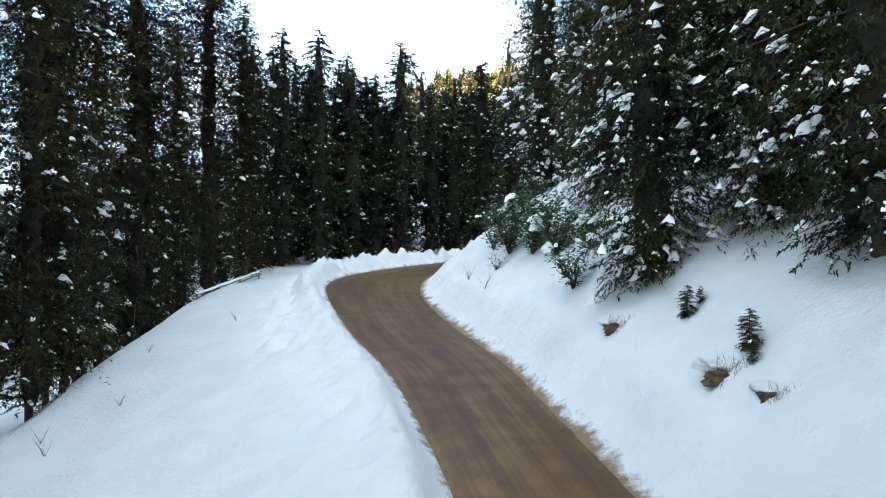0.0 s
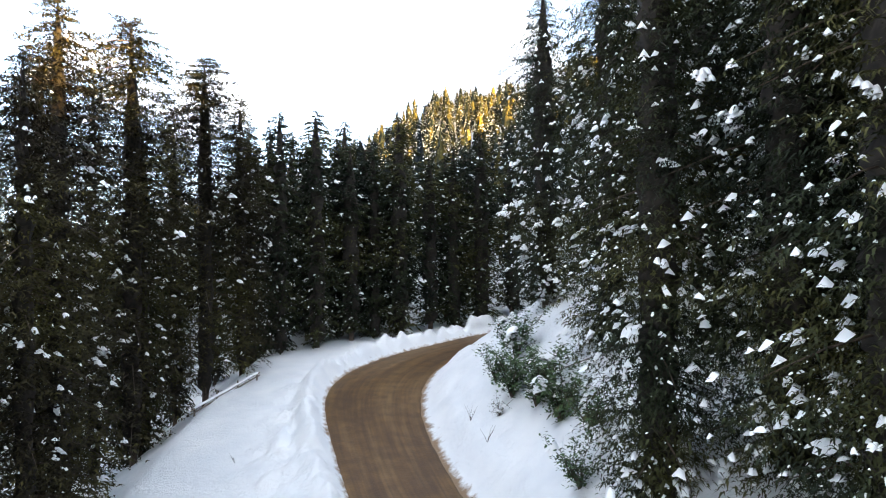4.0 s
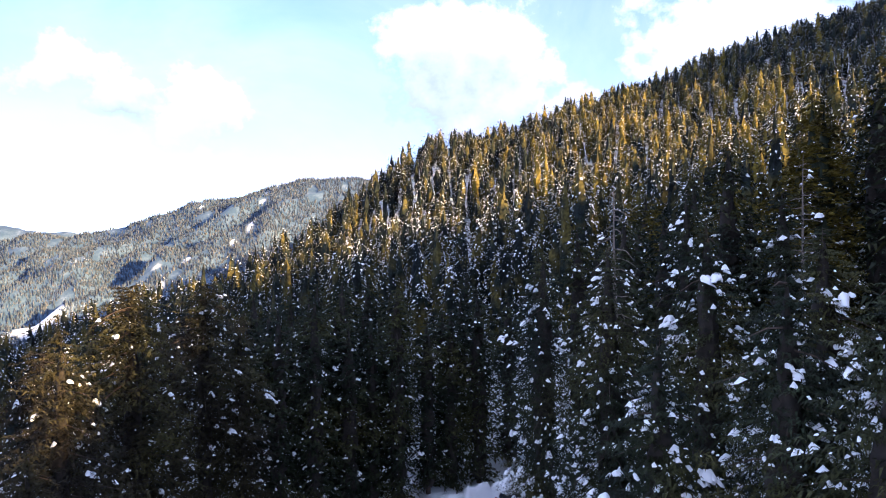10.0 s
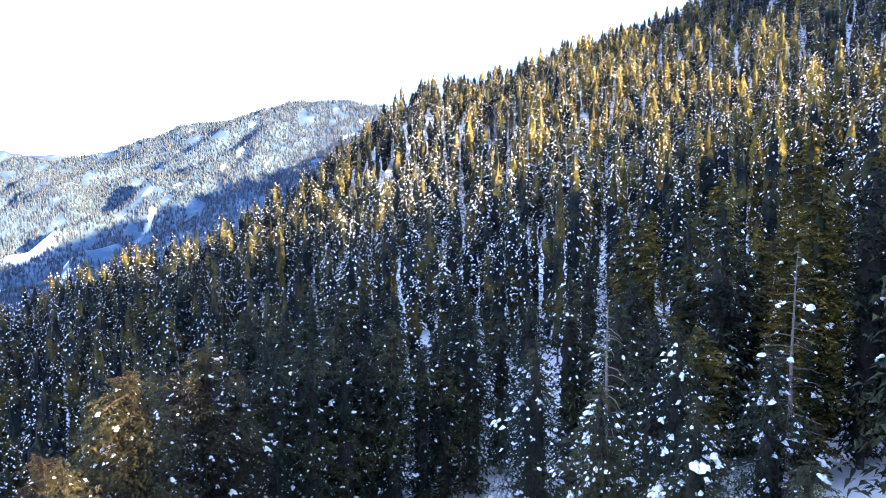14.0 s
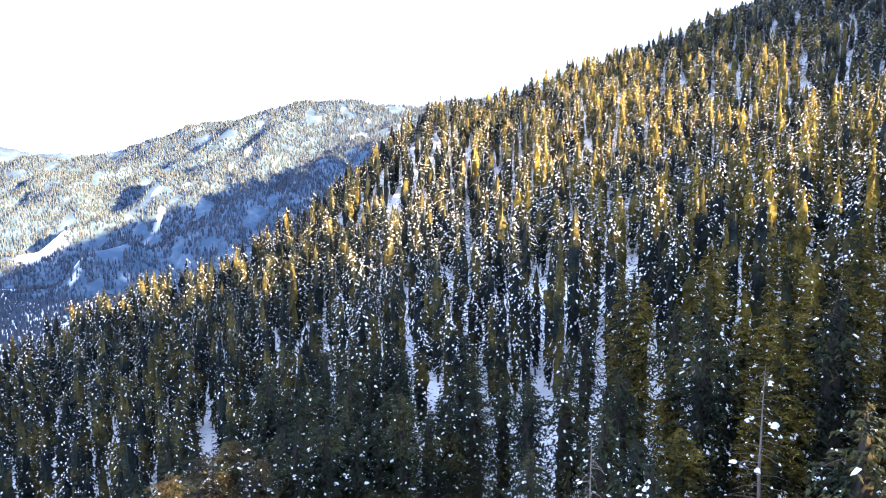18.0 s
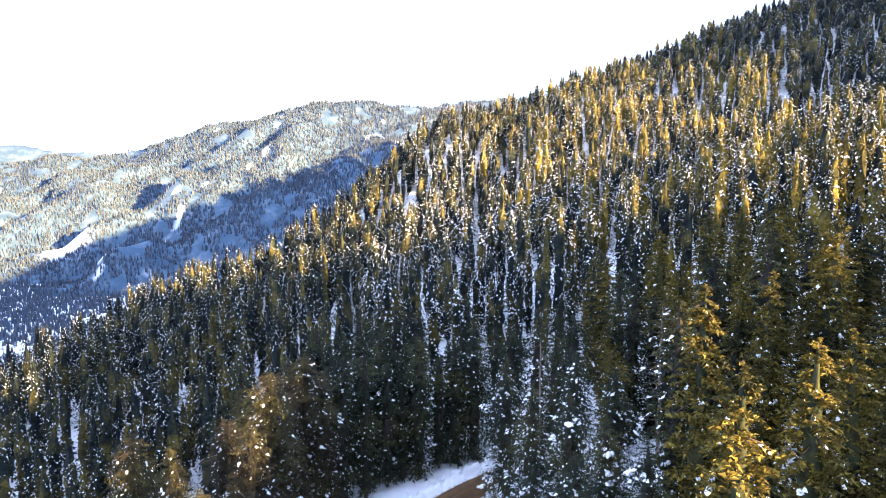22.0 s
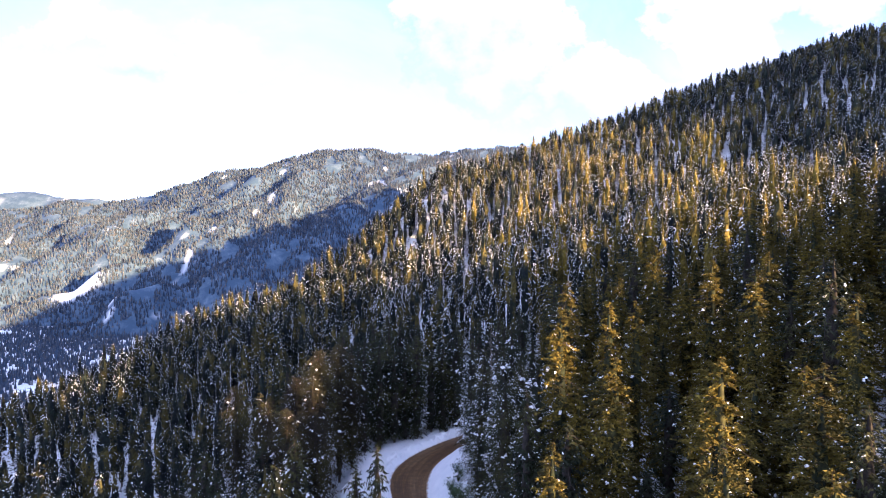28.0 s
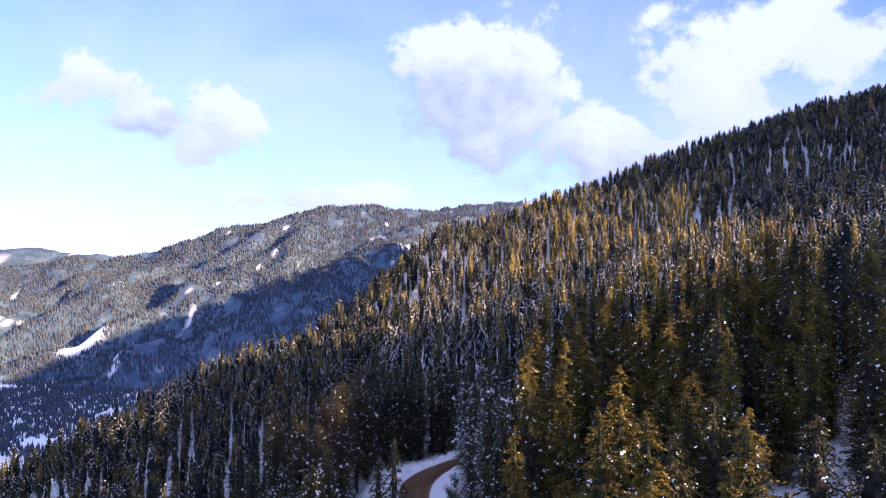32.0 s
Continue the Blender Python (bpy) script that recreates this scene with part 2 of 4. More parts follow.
HASH = np.random.RandomState(5).rand(512, 512)


def bumps(x, y, size):
    """Smooth value noise, 0 to 1, with lumps of that many metres."""
    u, v = np.asarray(x) / size + 171.3, np.asarray(y) / size + 93.7
    i, j = np.floor(u).astype(int), np.floor(v).astype(int)
    a, b = u - i, v - j
    a, b = a * a * (3 - 2 * a), b * b * (3 - 2 * b)
    h = lambda p, q: HASH[p % 512, q % 512]
    return (h(i, j) * (1 - a) + h(i + 1, j) * a) * (1 - b) + (h(i, j + 1) * (1 - a) + h(i + 1, j + 1) * a) * b


# the road's middle: x, y, half width
ROAD = [(9, -260, 2.7), (9, -60, 2.7), (7, -15, 2.7), (5.2, 2, 2.7), (3.9, 12, 2.7), (2.85, 20, 2.7), (2.1, 24, 2.75), (0.85, 30, 2.95), (-0.05, 35, 3.2),
        (-2.4, 41.5, 3.5), (-5.0, 51, 3.7), (-6.8, 59, 4.1), (-7.7, 66, 4.6), (-7.4, 72.5, 4.8), (-5.7, 78.5, 4.5), (-2.2, 84.2, 4.2), (3.0, 90.4, 3.7),
        (8.2, 95.0, 3.3), (14, 98.5, 3.1), (21, 100.5, 3.0), (32, 103, 3.0), (70, 104, 3.0)]


def spline(points, step=0.8):
    p = np.array(points, float)
    out = []
    for k in range(len(p) - 1):
        a, b, c, d = p[max(k - 1, 0)], p[k], p[k + 1], p[min(k + 2, len(p) - 1)]
        gap = np.hypot(*(c - b)[:2])
        ka, kd = min(1, gap / max(np.hypot(*(b - a)[:2]), 1e-6)), min(1, gap / max(np.hypot(*(d - c)[:2]), 1e-6))
        mb, mc = (c - a) / 2 * (ka if k else 1), (d - b) / 2 * kd
        n = max(2, int(gap / step))
        for t in np.arange(n) / n:
            out.append((2 * t**3 - 3 * t**2 + 1) * b + (t**3 - 2 * t**2 + t) * mb + (3 * t**2 - 2 * t**3) * c + (t**3 - t**2) * mc)
    out.append(p[-1])
    return np.array(out)


LINE = spline(ROAD)
for _ in range(2):
    LINE[5:-5] = np.mean([LINE[5 + k:len(LINE) - 5 + k] for k in range(-4, 5)], 0)


def road_z(y):
    return np.interp(y, [-260, 20, 30, 45, 60, 68, 78, 88, 98, 110], [-7.7, 0.7, 1.65, 3.1, 4.5, 5.1, 5.8, 6.65, 7.8, 8.8])


def to_road(x, y):
    """Distance beyond the road's edge (negative on it), the road's level there, and whether the place lies on its right."""
    x, y = np.asarray(x, float).ravel(), np.asarray(y, float).ravel()
    gap, level, right = np.full(x.shape, 1e3), np.zeros(x.shape), np.zeros(x.shape)
    near = np.where((np.abs(x) < 90) & (y > -270) & (y < 140))[0]
    way = np.gradient(LINE[:, :2], axis=0)
    for part_ in np.array_split(near, max(1, len(near) // 8000)):
        if not len(part_):
            continue
        dx, dy = x[part_, None] - LINE[None, :, 0], y[part_, None] - LINE[None, :, 1]
        k = np.argmin(dx * dx + dy * dy, 1)
        r = np.arange(len(part_))
        wx, wy = way[k, 0] / np.hypot(way[k, 0], way[k, 1]), way[k, 1] / np.hypot(way[k, 0], way[k, 1])
        ahead = np.clip(dx[r, k] * wx + dy[r, k] * wy, -1, 1)
        gap[part_] = np.hypot(dx[r, k] - ahead * wx, dy[r, k] - ahead * wy) - LINE[k, 2]
        level[part_] = road_z(LINE[k, 1] + ahead * wy)
        right[part_] = (way[k, 0] * dy[r, k] - way[k, 1] * dx[r, k]) < 0
    return gap, level, right


def slope(x, y):
    """The hillside without the road."""
    x, y = np.asarray(x, float), np.asarray(y, float)
    edge = np.interp(y, [-260, -15, 20, 30, 41, 51, 59, 66, 76, 84, 92, 110], [11.7, 9.7, 5.5, 3.8, 1.2, -1.3, -2.7, -3.0, -2, 1.5, 6.5, 12])
    up = np.interp(y, [-400, -60, 0, 20, 90, 105, 200, 300, 410, 520, 1200], [-25, -6, 0.1, 0.7, 6.6, 8.2, 24, 44, 90, 127, 345])
    u = x - edge
    k = 1 - smooth(66, 97, y)
    right = 12 * (1 - np.exp(-np.maximum(u, 0) / 17)) * k + 0.29 * (u - 25 * np.logaddexp(0, (u - 440) / 25)) * (u > 0)
    m, far = np.maximum(-u, 0), smooth(100, 190, y)
    lean = np.interp(y, [0, 20, 33, 45, 65, 85, 130], [0.3, 0.3, 0.26, 0.14, 0.0, 0.0, 0.1])
    left = lean * np.clip(m - 8, 0, 14) + (0.75 * np.clip(-23 - x, 0, 14) + 0.32 * np.maximum(-37 - x, 0)) * (1 - far) + 0.25 * np.maximum(m - 14, 0) * far
    z = up + right - left
    crest = np.where(x > 0, np.minimum(410 + 0.25 * x, 480), np.maximum(410 + 1.0 * x, 120)) + 14 * (bumps(x, 0 * x, 60) - 0.5)
    over = np.logaddexp(0, (y - crest) / 14) * 14
    z = z - 0.95 * over
    z = z + (bumps(x, y, 46) - 0.5) * 7 * smooth(100, 170, np.hypot(x, y - 30)) + (bumps(x, y, 9) - 0.5) * 0.7
    z = z + (7 * smooth(-60, 0, x) + 4 * smooth(15, 70, x) + 12 * np.exp(-(((x + 32) / 42) ** 2)) + 6 * np.exp(-(((x - 20) / 40) ** 2))) * smooth(280, 385, y)
    # unseen shoulder added behind, its crest heights set to shade lower wood and mountain
    away, along = -0.82 * x + 0.57 * y, 0.57 * x + 0.82 * y
    top = np.interp(along, [-300, -32, -5, 14, 32, 44, 52, 62, 75, 84, 107, 119, 140, 175, 239, 314, 338, 365, 385, 401, 500, 800, 970, 1541, 2600],
                    [136, 141, 147, 161, 169, 171, 168, 182, 192, 196, 201, 205, 195, 179, 192, 218, 245, 262, 272, 302, 340, 430, 495, 655, 910]) + 6 * (bumps(along, 0 * along, 60) - 0.5)
    z = z + np.maximum(top - z, 0) * np.exp(-(((away + 500) / 110) ** 2))
    return np.logaddexp(0, (z + 240) / 25) * 25 - 240


def ground_z(x, y):
    shape = np.shape(x)
    x, y = np.asarray(x, float).ravel(), np.asarray(y, float).ravel()
    gap, level, right = to_road(x, y)
    hill = slope(x, y)
    reach = np.where(right > 0, 2.2, 7.0)
    b = smooth(0, 1, (gap - 0.1) / reach)
    lumps = bumps(x, y, 1.7) * 0.6 + bumps(x, y, 0.7) * 0.4
    bank = np.where(right > 0, 0.28, 0.95 + 0.6 * smooth(58, 75, y)) * np.exp(-((gap - 1.5) / 0.95) ** 2) * (0.45 + 1.0 * lumps)
    z = (level - 0.02 + 0.2 * np.clip(gap, 0, 0.8)) * (1 - b) + hill * b + bank * smooth(0, 0.6, gap)
    z = np.where(gap < 0, level - 0.02 + 0.28 * np.maximum(gap, -1.0), z)
    chunk = smooth(0.4, 1.2, gap) * (1 - smooth(3.5, 8, gap)) * np.where(right > 0, 0.35, 1.0) * (1 + 0.9 * smooth(30, 60, y))
    z = z + chunk * ((bumps(x, y, 0.9) - 0.4) * 0.6 + (bumps(x, y, 0.45) - 0.5) * 0.28)
    # furrows that wheels and the plough left beside the road
    furrow = np.where(right > 0, 0.13 * np.exp(-((gap - 2.9) / 0.3) ** 2) - 0.08 * np.exp(-((gap - 3.6) / 0.4) ** 2), 0.12 * np.exp(-((gap - 0.85) / 0.2) ** 2))
    z = z - furrow * (0.6 + 0.8 * bumps(x, y, 5)) * (y < 60)
    z = z + (bumps(x, y, 3.1) - 0.5) * 0.22 * smooth(0.5, 3, gap) + (bumps(x, y, 1.1) - 0.5) * 0.08 * smooth(0.3, 2, gap)
    return z.reshape(shape)


# ---------------------------------------------------------------- mesh helpers


def mesh_np(name, verts, quads, mats, slots=None, soft=False):
    """A mesh from arrays of corners and faces (all of one size)."""
    me = bpy.data.meshes.new(name)
    verts, quads = np.asarray(verts, np.float32), np.asarray(quads, np.int32)
    k = quads.shape[1]
    me.vertices.add(len(verts))
    me.vertices.foreach_set("co", verts.ravel())
    me.loops.add(quads.size)
    me.loops.foreach_set("vertex_index", quads.ravel())
    me.polygons.add(len(quads))
    me.polygons.foreach_set("loop_start", np.arange(0, quads.size, k, dtype=np.int32))
    for m in mats:
        me.materials.append(m)
    if slots is not None:
        me.polygons.foreach_set("material_index", np.asarray(slots, np.int32))
    me.polygons.foreach_set("use_smooth", np.broadcast_to(soft, len(quads)).copy())
    me.update(calc_edges=True)
    return me


def part(name, bm, mat, parent, label="", soft=True):
    me = bpy.data.meshes.new(name)
    for f in bm.faces:
        f.smooth = soft
    bm.to_mesh(me)
    bm.free()
    me.materials.append(mat)
    return hang(name, me, parent, label)


def hang(name, me, parent, label=""):
    ob = new(name, me)
    ob.parent = parent
    if label:
        ob["label"] = label
    return ob


def tube(points, radii, sides=7):
    """A tapered tube through points: corners and quads."""
    points = np.asarray(points, float)
    n = len(points)
    way = np.gradient(points, axis=0)
    way /= np.linalg.norm(way, axis=1)[:, None] + 1e-9
    side = np.cross(way, (0.31, 0.95, 0.05))
    side /= np.linalg.norm(side, axis=1)[:, None] + 1e-9
    over = np.cross(way, side)
    a = np.arange(sides) * 2 * math.pi / sides
    v = points[:, None] + (np.cos(a)[None, :, None] * side[:, None] + np.sin(a)[None, :, None] * over[:, None]) * np.asarray(radii)[:, None, None]
    i, j = np.meshgrid(np.arange(n - 1), np.arange(sides), indexing="ij")
    q = np.stack([i * sides + j, i * sides + (j + 1) % sides, (i + 1) * sides + (j + 1) % sides, (i + 1) * sides + j], -1).reshape(-1, 4)
    return v.reshape(-1, 3), q


def joined(pieces):
    """Several (corners, faces) as one."""
    vs, qs, base = [], [], 0
    for v, q in pieces:
        vs.append(v)
        qs.append(q + base)
        base += len(v)
    return np.concatenate(vs), np.concatenate(qs)


# ---------------------------------------------------------------- the ground and the road


def spaced(stops):
    """Grid lines from (start, end, step) runs."""
    out = [stops[0][0]]
    for a, b, step in stops:
        n = max(1, round((b - a) / step))
        out += list(a + (b - a) * (np.arange(n) + 1) / n)
    return np.array(out)


def build_ground():
    xs = spaced([(-4300, -1500, 280), (-1500, -400, 70), (-400, -120, 11), (-120, -40, 3.2), (-40, -16, 0.9), (-16, 12, 0.3), (12, 26, 0.7), (26, 80, 2.2), (80, 460, 8), (460, 1000, 20), (1000, 2000, 50), (2000, 4300, 290)])
    ys = spaced([(-1500, -700, 120), (-700, -40, 16), (-40, 4, 2.6), (4, 12, 0.9), (12, 20, 0.36), (20, 60, 0.33), (60, 102, 0.4), (102, 130, 1.5), (130, 560, 6.5), (560, 1300, 50), (1300, 4700, 240)])
    x, y = np.meshgrid(xs, ys, indexing="ij")
    z = ground_z(x, y)
    v = np.stack([x, y, z], -1).reshape(-1, 3)
    i, j = np.meshgrid(np.arange(len(xs) - 1), np.arange(len(ys) - 1), indexing="ij")
    m = len(ys)
    q = np.stack([i * m + j, (i + 1) * m + j, (i + 1) * m + j + 1, i * m + j + 1], -1).reshape(-1, 4)
    me = mesh_np("ground", v, q, [SNOW], soft=True)
    gap, _, right = to_road(x, y)
    splash = me.attributes.new("mud_splash", "FLOAT", "POINT")
    splash.data.foreach_set("value", (np.where(right > 0, 0.6, 0.48) * np.exp(-np.maximum(gap, 0) / np.where(right > 0, 0.75, 0.5))).astype(np.float32))
    ob = new("ground", me)
    tagged(ob, "deep white snow over a steep mountainside with ploughed banks", "snow", kind="structure")


build_ground()


def build_road():
    line = LINE[(LINE[:, 1] > -240)]
    way = np.gradient(line[:, :2], axis=0)
    way /= np.linalg.norm(way, axis=1)[:, None]
    side = np.stack([way[:, 1], -way[:, 0]], 1)
    run = np.concatenate([[0], np.cumsum(np.hypot(*np.diff(line[:, :2], axis=0).T))])
    across = np.linspace(-1, 1, 19)
    n, m = len(line), len(across)
    half = line[:, 2] + 0.25
    ragged = 1 + 0.07 * (bumps(run[:, None], across[None] * 0 + np.sign(across)[None] * 40, 2.3) - 0.5) * (np.abs(across) > 0.9)
    x = line[:, 0, None] + side[:, 0, None] * across * half[:, None] * ragged
    y = line[:, 1, None] + side[:, 1, None] * across * half[:, None] * ragged
    z = road_z(line[:, 1])[:, None] + 0.05 - 0.07 * across**2 - 0.035 * np.exp(-((np.abs(across) - 0.42) / 0.12) ** 2) + 0.05 * (bumps(x, y, 0.8) - 0.5) + 0.04 * (bumps(x, y, 0.3) - 0.5)
    z[:, 0] -= 0.08
    z[:, -1] -= 0.08
    v = np.stack([x, y, z], -1).reshape(-1, 3)
    i, j = np.meshgrid(np.arange(n - 1), np.arange(m - 1), indexing="ij")
    q = np.stack([i * m + j, i * m + j + 1, (i + 1) * m + j + 1, (i + 1) * m + j], -1).reshape(-1, 4)
    me = mesh_np("road", v, q, [MUD], soft=True)
    uv = me.uv_layers.new(name="along")
    u = np.stack(np.broadcast_arrays(across[None] * 0.5 + 0.5, run[:, None] * 1.0), -1).reshape(-1, 2)
    uv.data.foreach_set("uv", u[q.ravel()].astype(np.float32).ravel())
    tagged(new("road", me), "wet brown mud road with tyre tracks between snow banks", "road", kind="structure")


build_road()

# ---------------------------------------------------------------- conifers


def foliage(rng, height, base, reach, branches, sprays, size, fold=0.25, slim=1.0, blunt=3.0, lift=0.1, low=1.0):
    """Drooping whorls of kite-shaped sprays, round an upright axis: corners, faces, and the branches' outer points for snow."""
    u = (np.arange(branches) + rng.rand(branches)) / branches
    u = (1 - (1 - u) ** 0.9) ** low
    z0 = base + (height - base) * u
    spread = np.minimum(1.0, (1 - u) * blunt + 0.03) ** (2.25 / blunt) * (0.5 + 0.5 * np.minimum(1, u * 7)) * (0.6 + 0.65 * rng.rand(branches))
    length = np.maximum(reach * spread, 0.35)
    turn = rng.rand(branches) * 2 * math.pi
    drop = 0.15 + 0.6 * rng.rand(branches) - 0.2 * u
    s = (np.arange(sprays) + 0.35 + 0.65 * rng.rand(branches, sprays)) / sprays
    s = 0.12 + 0.88 * s
    out = length[:, None] * s
    aside = (rng.rand(branches, sprays) - 0.5) * length[:, None] * (0.12 + 1.5 * s * (1 - s))
    px, py = np.cos(turn)[:, None] * out - np.sin(turn)[:, None] * aside, np.sin(turn)[:, None] * out + np.cos(turn)[:, None] * aside
    pz = z0[:, None] + length[:, None] * (0.12 * s - drop[:, None] * s * s)
    fan = turn[:, None] + (rng.rand(branches, sprays) - 0.5) * 3.2
    reach2 = size * (0.65 + 0.7 * rng.rand(branches, sprays)) * np.minimum(1, 0.35 + length[:, None] / max(reach, 0.1))
    fall = lift - 0.95 * rng.rand(branches, sprays)
    d = np.stack([np.cos(fan), np.sin(fan), fall], -1)
    d /= np.linalg.norm(d, axis=-1)[..., None]
    w = np.stack([-np.sin(fan), np.cos(fan), 0.9 * (rng.rand(branches, sprays) - 0.5)], -1)
    at = np.stack([px, py, pz], -1) - d * reach2[..., None] * 0.35
    wide = reach2[..., None] * slim * (0.22 + 0.16 * rng.rand(branches, sprays))[..., None]
    mid = at + d * reach2[..., None] * 0.55
    mid[..., 2] += fold * reach2
    tip = at + d * reach2[..., None] * 1.25
    v = np.stack([at, mid + w * wide, tip, mid - w * wide], -2).reshape(-1, 3)
    q = np.arange(len(v)).reshape(-1, 4)
    ends = np.stack([px, py, pz], -1)
    return v, q, ends, turn, length


def core(rng, height, base, reach, rings, sides, fill):
    """The dense inside of a crown: a ragged column of overhanging tiers."""
    t = np.linspace(0, 1, rings)
    wide = reach * fill * np.minimum(1.0, (1 - t) * 3.4 + 0.02) ** 0.75
    wide[0] *= 0.5
    a = np.arange(sides) * 2 * math.pi / sides
    a = a[None] + rng.rand(rings, 1) * 6.283 / sides + (rng.rand(rings, sides) - 0.5) * 3.5 / sides
    r = wide[:, None] * (0.5 + 0.85 * rng.rand(rings, sides))
    z = base + 0.3 + (height * 0.97 - base) * t
    z = z[:, None] - r * 0.35 + (rng.rand(rings, sides) - 0.5) * (height / rings) * 0.9
    v = np.stack([np.cos(a) * r, np.sin(a) * r, z], -1).reshape(-1, 3)
    i, j = np.meshgrid(np.arange(rings - 1), np.arange(sides), indexing="ij")
    q = np.stack([i * sides + j, i * sides + (j + 1) % sides, (i + 1) * sides + (j + 1) % sides, (i + 1) * sides + j], -1).reshape(-1, 4)
    return v, q


def ball(detail):
    bm = bmesh.new()
    bmesh.ops.create_icosphere(bm, subdivisions=detail, radius=1)
    v = np.array([p.co[:] for p in bm.verts])
    f = np.array([[p.index for p in face.verts] for face in bm.faces])
    bm.free()
    return v, f


def pads(rng, at, turn, long, wide, thick, rings, sides):
    """Sagging pads of snow lying on boughs: a domed, ragged-edged cap each, longer along the bough: corners and triangles."""
    n = len(at)
    rho = np.concatenate([[0], np.repeat(((np.arange(rings) + 1) / rings) ** 0.6, sides)])
    a = np.concatenate([[0], np.tile(np.arange(sides) * 2 * math.pi / sides, rings)])
    edge = 1 + 0.3 * np.sin(a[None] * 2 + rng.rand(n, 1) * 6.283) * rng.rand(n, 1) + 0.3 * np.sin(a[None] * 3 + rng.rand(n, 1) * 6.283) * rng.rand(n, 1) + 0.2 * (rng.rand(n, len(a)) - 0.5)
    s, w = np.cos(a) * rho * edge * long[:, None], np.sin(a) * rho * edge * wide[:, None]
    tilt = 0.1 + 0.5 * rng.rand(n, 1)
    z = thick[:, None] * (1.0 - 1.7 * rho**3.5 + 0.5 * (rng.rand(n, len(a)) - 0.5) * (rho < 0.95)) - tilt * s - 0.35 * w * w / np.maximum(wide[:, None], 0.02)
    c, d = np.cos(turn)[:, None], np.sin(turn)[:, None]
    v = np.stack([s * c - w * d, s * d + w * c, z], -1) + at[:, None]
    k = np.arange(sides)
    f = [np.stack([np.zeros(sides, int), 1 + k, 1 + (k + 1) % sides], -1)]
    for r in range(rings - 1):
        i, j = 1 + r * sides + k, 1 + r * sides + (k + 1) % sides
        f += [np.stack([i, i + sides, j + sides], -1), np.stack([i, j + sides, j], -1)]
    f = np.concatenate(f)
    return v.reshape(-1, 3), (f[None] + (np.arange(n) * len(a))[:, None, None]).reshape(-1, 3)


def snow_load(rng, ends, turn, length, count, size, lobes):
    """Snow lying on the branches: groups of pads, few of them large, strung along the boughs."""
    b, m = ends.shape[:2]
    i = (b * (1 - rng.rand(count) ** 0.85) * 0.97).astype(int).clip(0, b - 1)
    big = size * (0.25 + 1.5 * rng.rand(count) ** 4.0) * np.minimum(1.0, 0.4 + length[i] / 3)
    many = np.where(big > size * 0.55, lobes, 1)
    k = np.repeat(np.arange(count), many)
    lead = (np.arange(len(k)) == np.searchsorted(k, k)) if len(k) else k
    j = (m * (0.3 + 0.7 * rng.rand(count))).astype(int).clip(0, m - 1)
    off = (rng.rand(len(k), 3) - 0.5) * big[k][:, None] * (2.6, 2.6, 1.6) * ~lead[:, None]
    r = big[k] * np.where(lead, 1.0, 0.35 + 0.45 * rng.rand(len(k)))
    at = ends[i[k], j[k]] + off + np.stack([0 * r, 0 * r, 0.10 + 0.15 * r], -1)
    return pads(rng, at, turn[i[k]] + (rng.rand(len(k)) - 0.5) * 1.6, r * (0.75 + 0.5 * rng.rand(len(k))), r * (0.55 + 0.35 * rng.rand(len(k))), r * (0.28 + 0.25 * rng.rand(len(k))), 3 if lobes > 3 else 2 if lobes > 1 else 1, 9 if lobes > 3 else 6 if lobes > 1 else 5)


def conifer(seed, height, base, reach, branches, sprays, size, clumps, clump_size, detail, girth=0.012, fill=0.42, tiers=46, slim=0.75, leaf=NEEDLE, flecks=0, blunt=3.0, lift=0.1, low=1.0):
    """The three meshes of one kind of conifer: trunk, crown, snow."""
    rng = np.random.RandomState(seed)
    v, q, ends, turn, length = foliage(rng, height, base, reach, branches, sprays, size, slim=slim, blunt=blunt, lift=lift, low=low)
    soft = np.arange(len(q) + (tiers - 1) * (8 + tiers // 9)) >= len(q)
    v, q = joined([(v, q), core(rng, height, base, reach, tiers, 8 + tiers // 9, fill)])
    # slot 1 darkens the core like crown shade; plain needles inside sunlit ones
    crown = mesh_np("crown", v, q, [leaf, NEEDLE if leaf is NEEDLE_SUNLIT else INNER], soft.astype(int), soft=soft)
    zs = np.linspace(-1.5, height, 9)
    lean = np.cumsum(rng.randn(9, 2) * 0.04, 0)
    pieces = [tube(np.column_stack([lean[:, 0], lean[:, 1], zs]), girth * height * (1.02 - zs / height).clip(0.03), 8)]
    for k in range(0, branches, max(1, branches // 46)):
        e = ends[k, -1]
        z0 = e[2] + length[k] * 0.3
        pieces.append(tube(np.array([[0, 0, z0], [e[0] * 0.5, e[1] * 0.5, (z0 + e[2]) / 2 + 0.15], e]), np.array([0.06, 0.04, 0.012]), 3))
    tv, tq = joined(pieces)
    trunk = mesh_np("trunk", tv, tq, [BARK], soft=True)
    sv, sf = snow_load(rng, ends, turn, length, clumps, clump_size, detail)
    if flecks:
        sv, sf = joined([(sv, sf), snow_load(rng, ends, turn, length, flecks, clump_size * 0.8, 1)])
    snow = mesh_np("snow", sv, sf, [CLUMP], soft=True)
    return {"trunk": trunk, "crown": crown, "snow": snow}


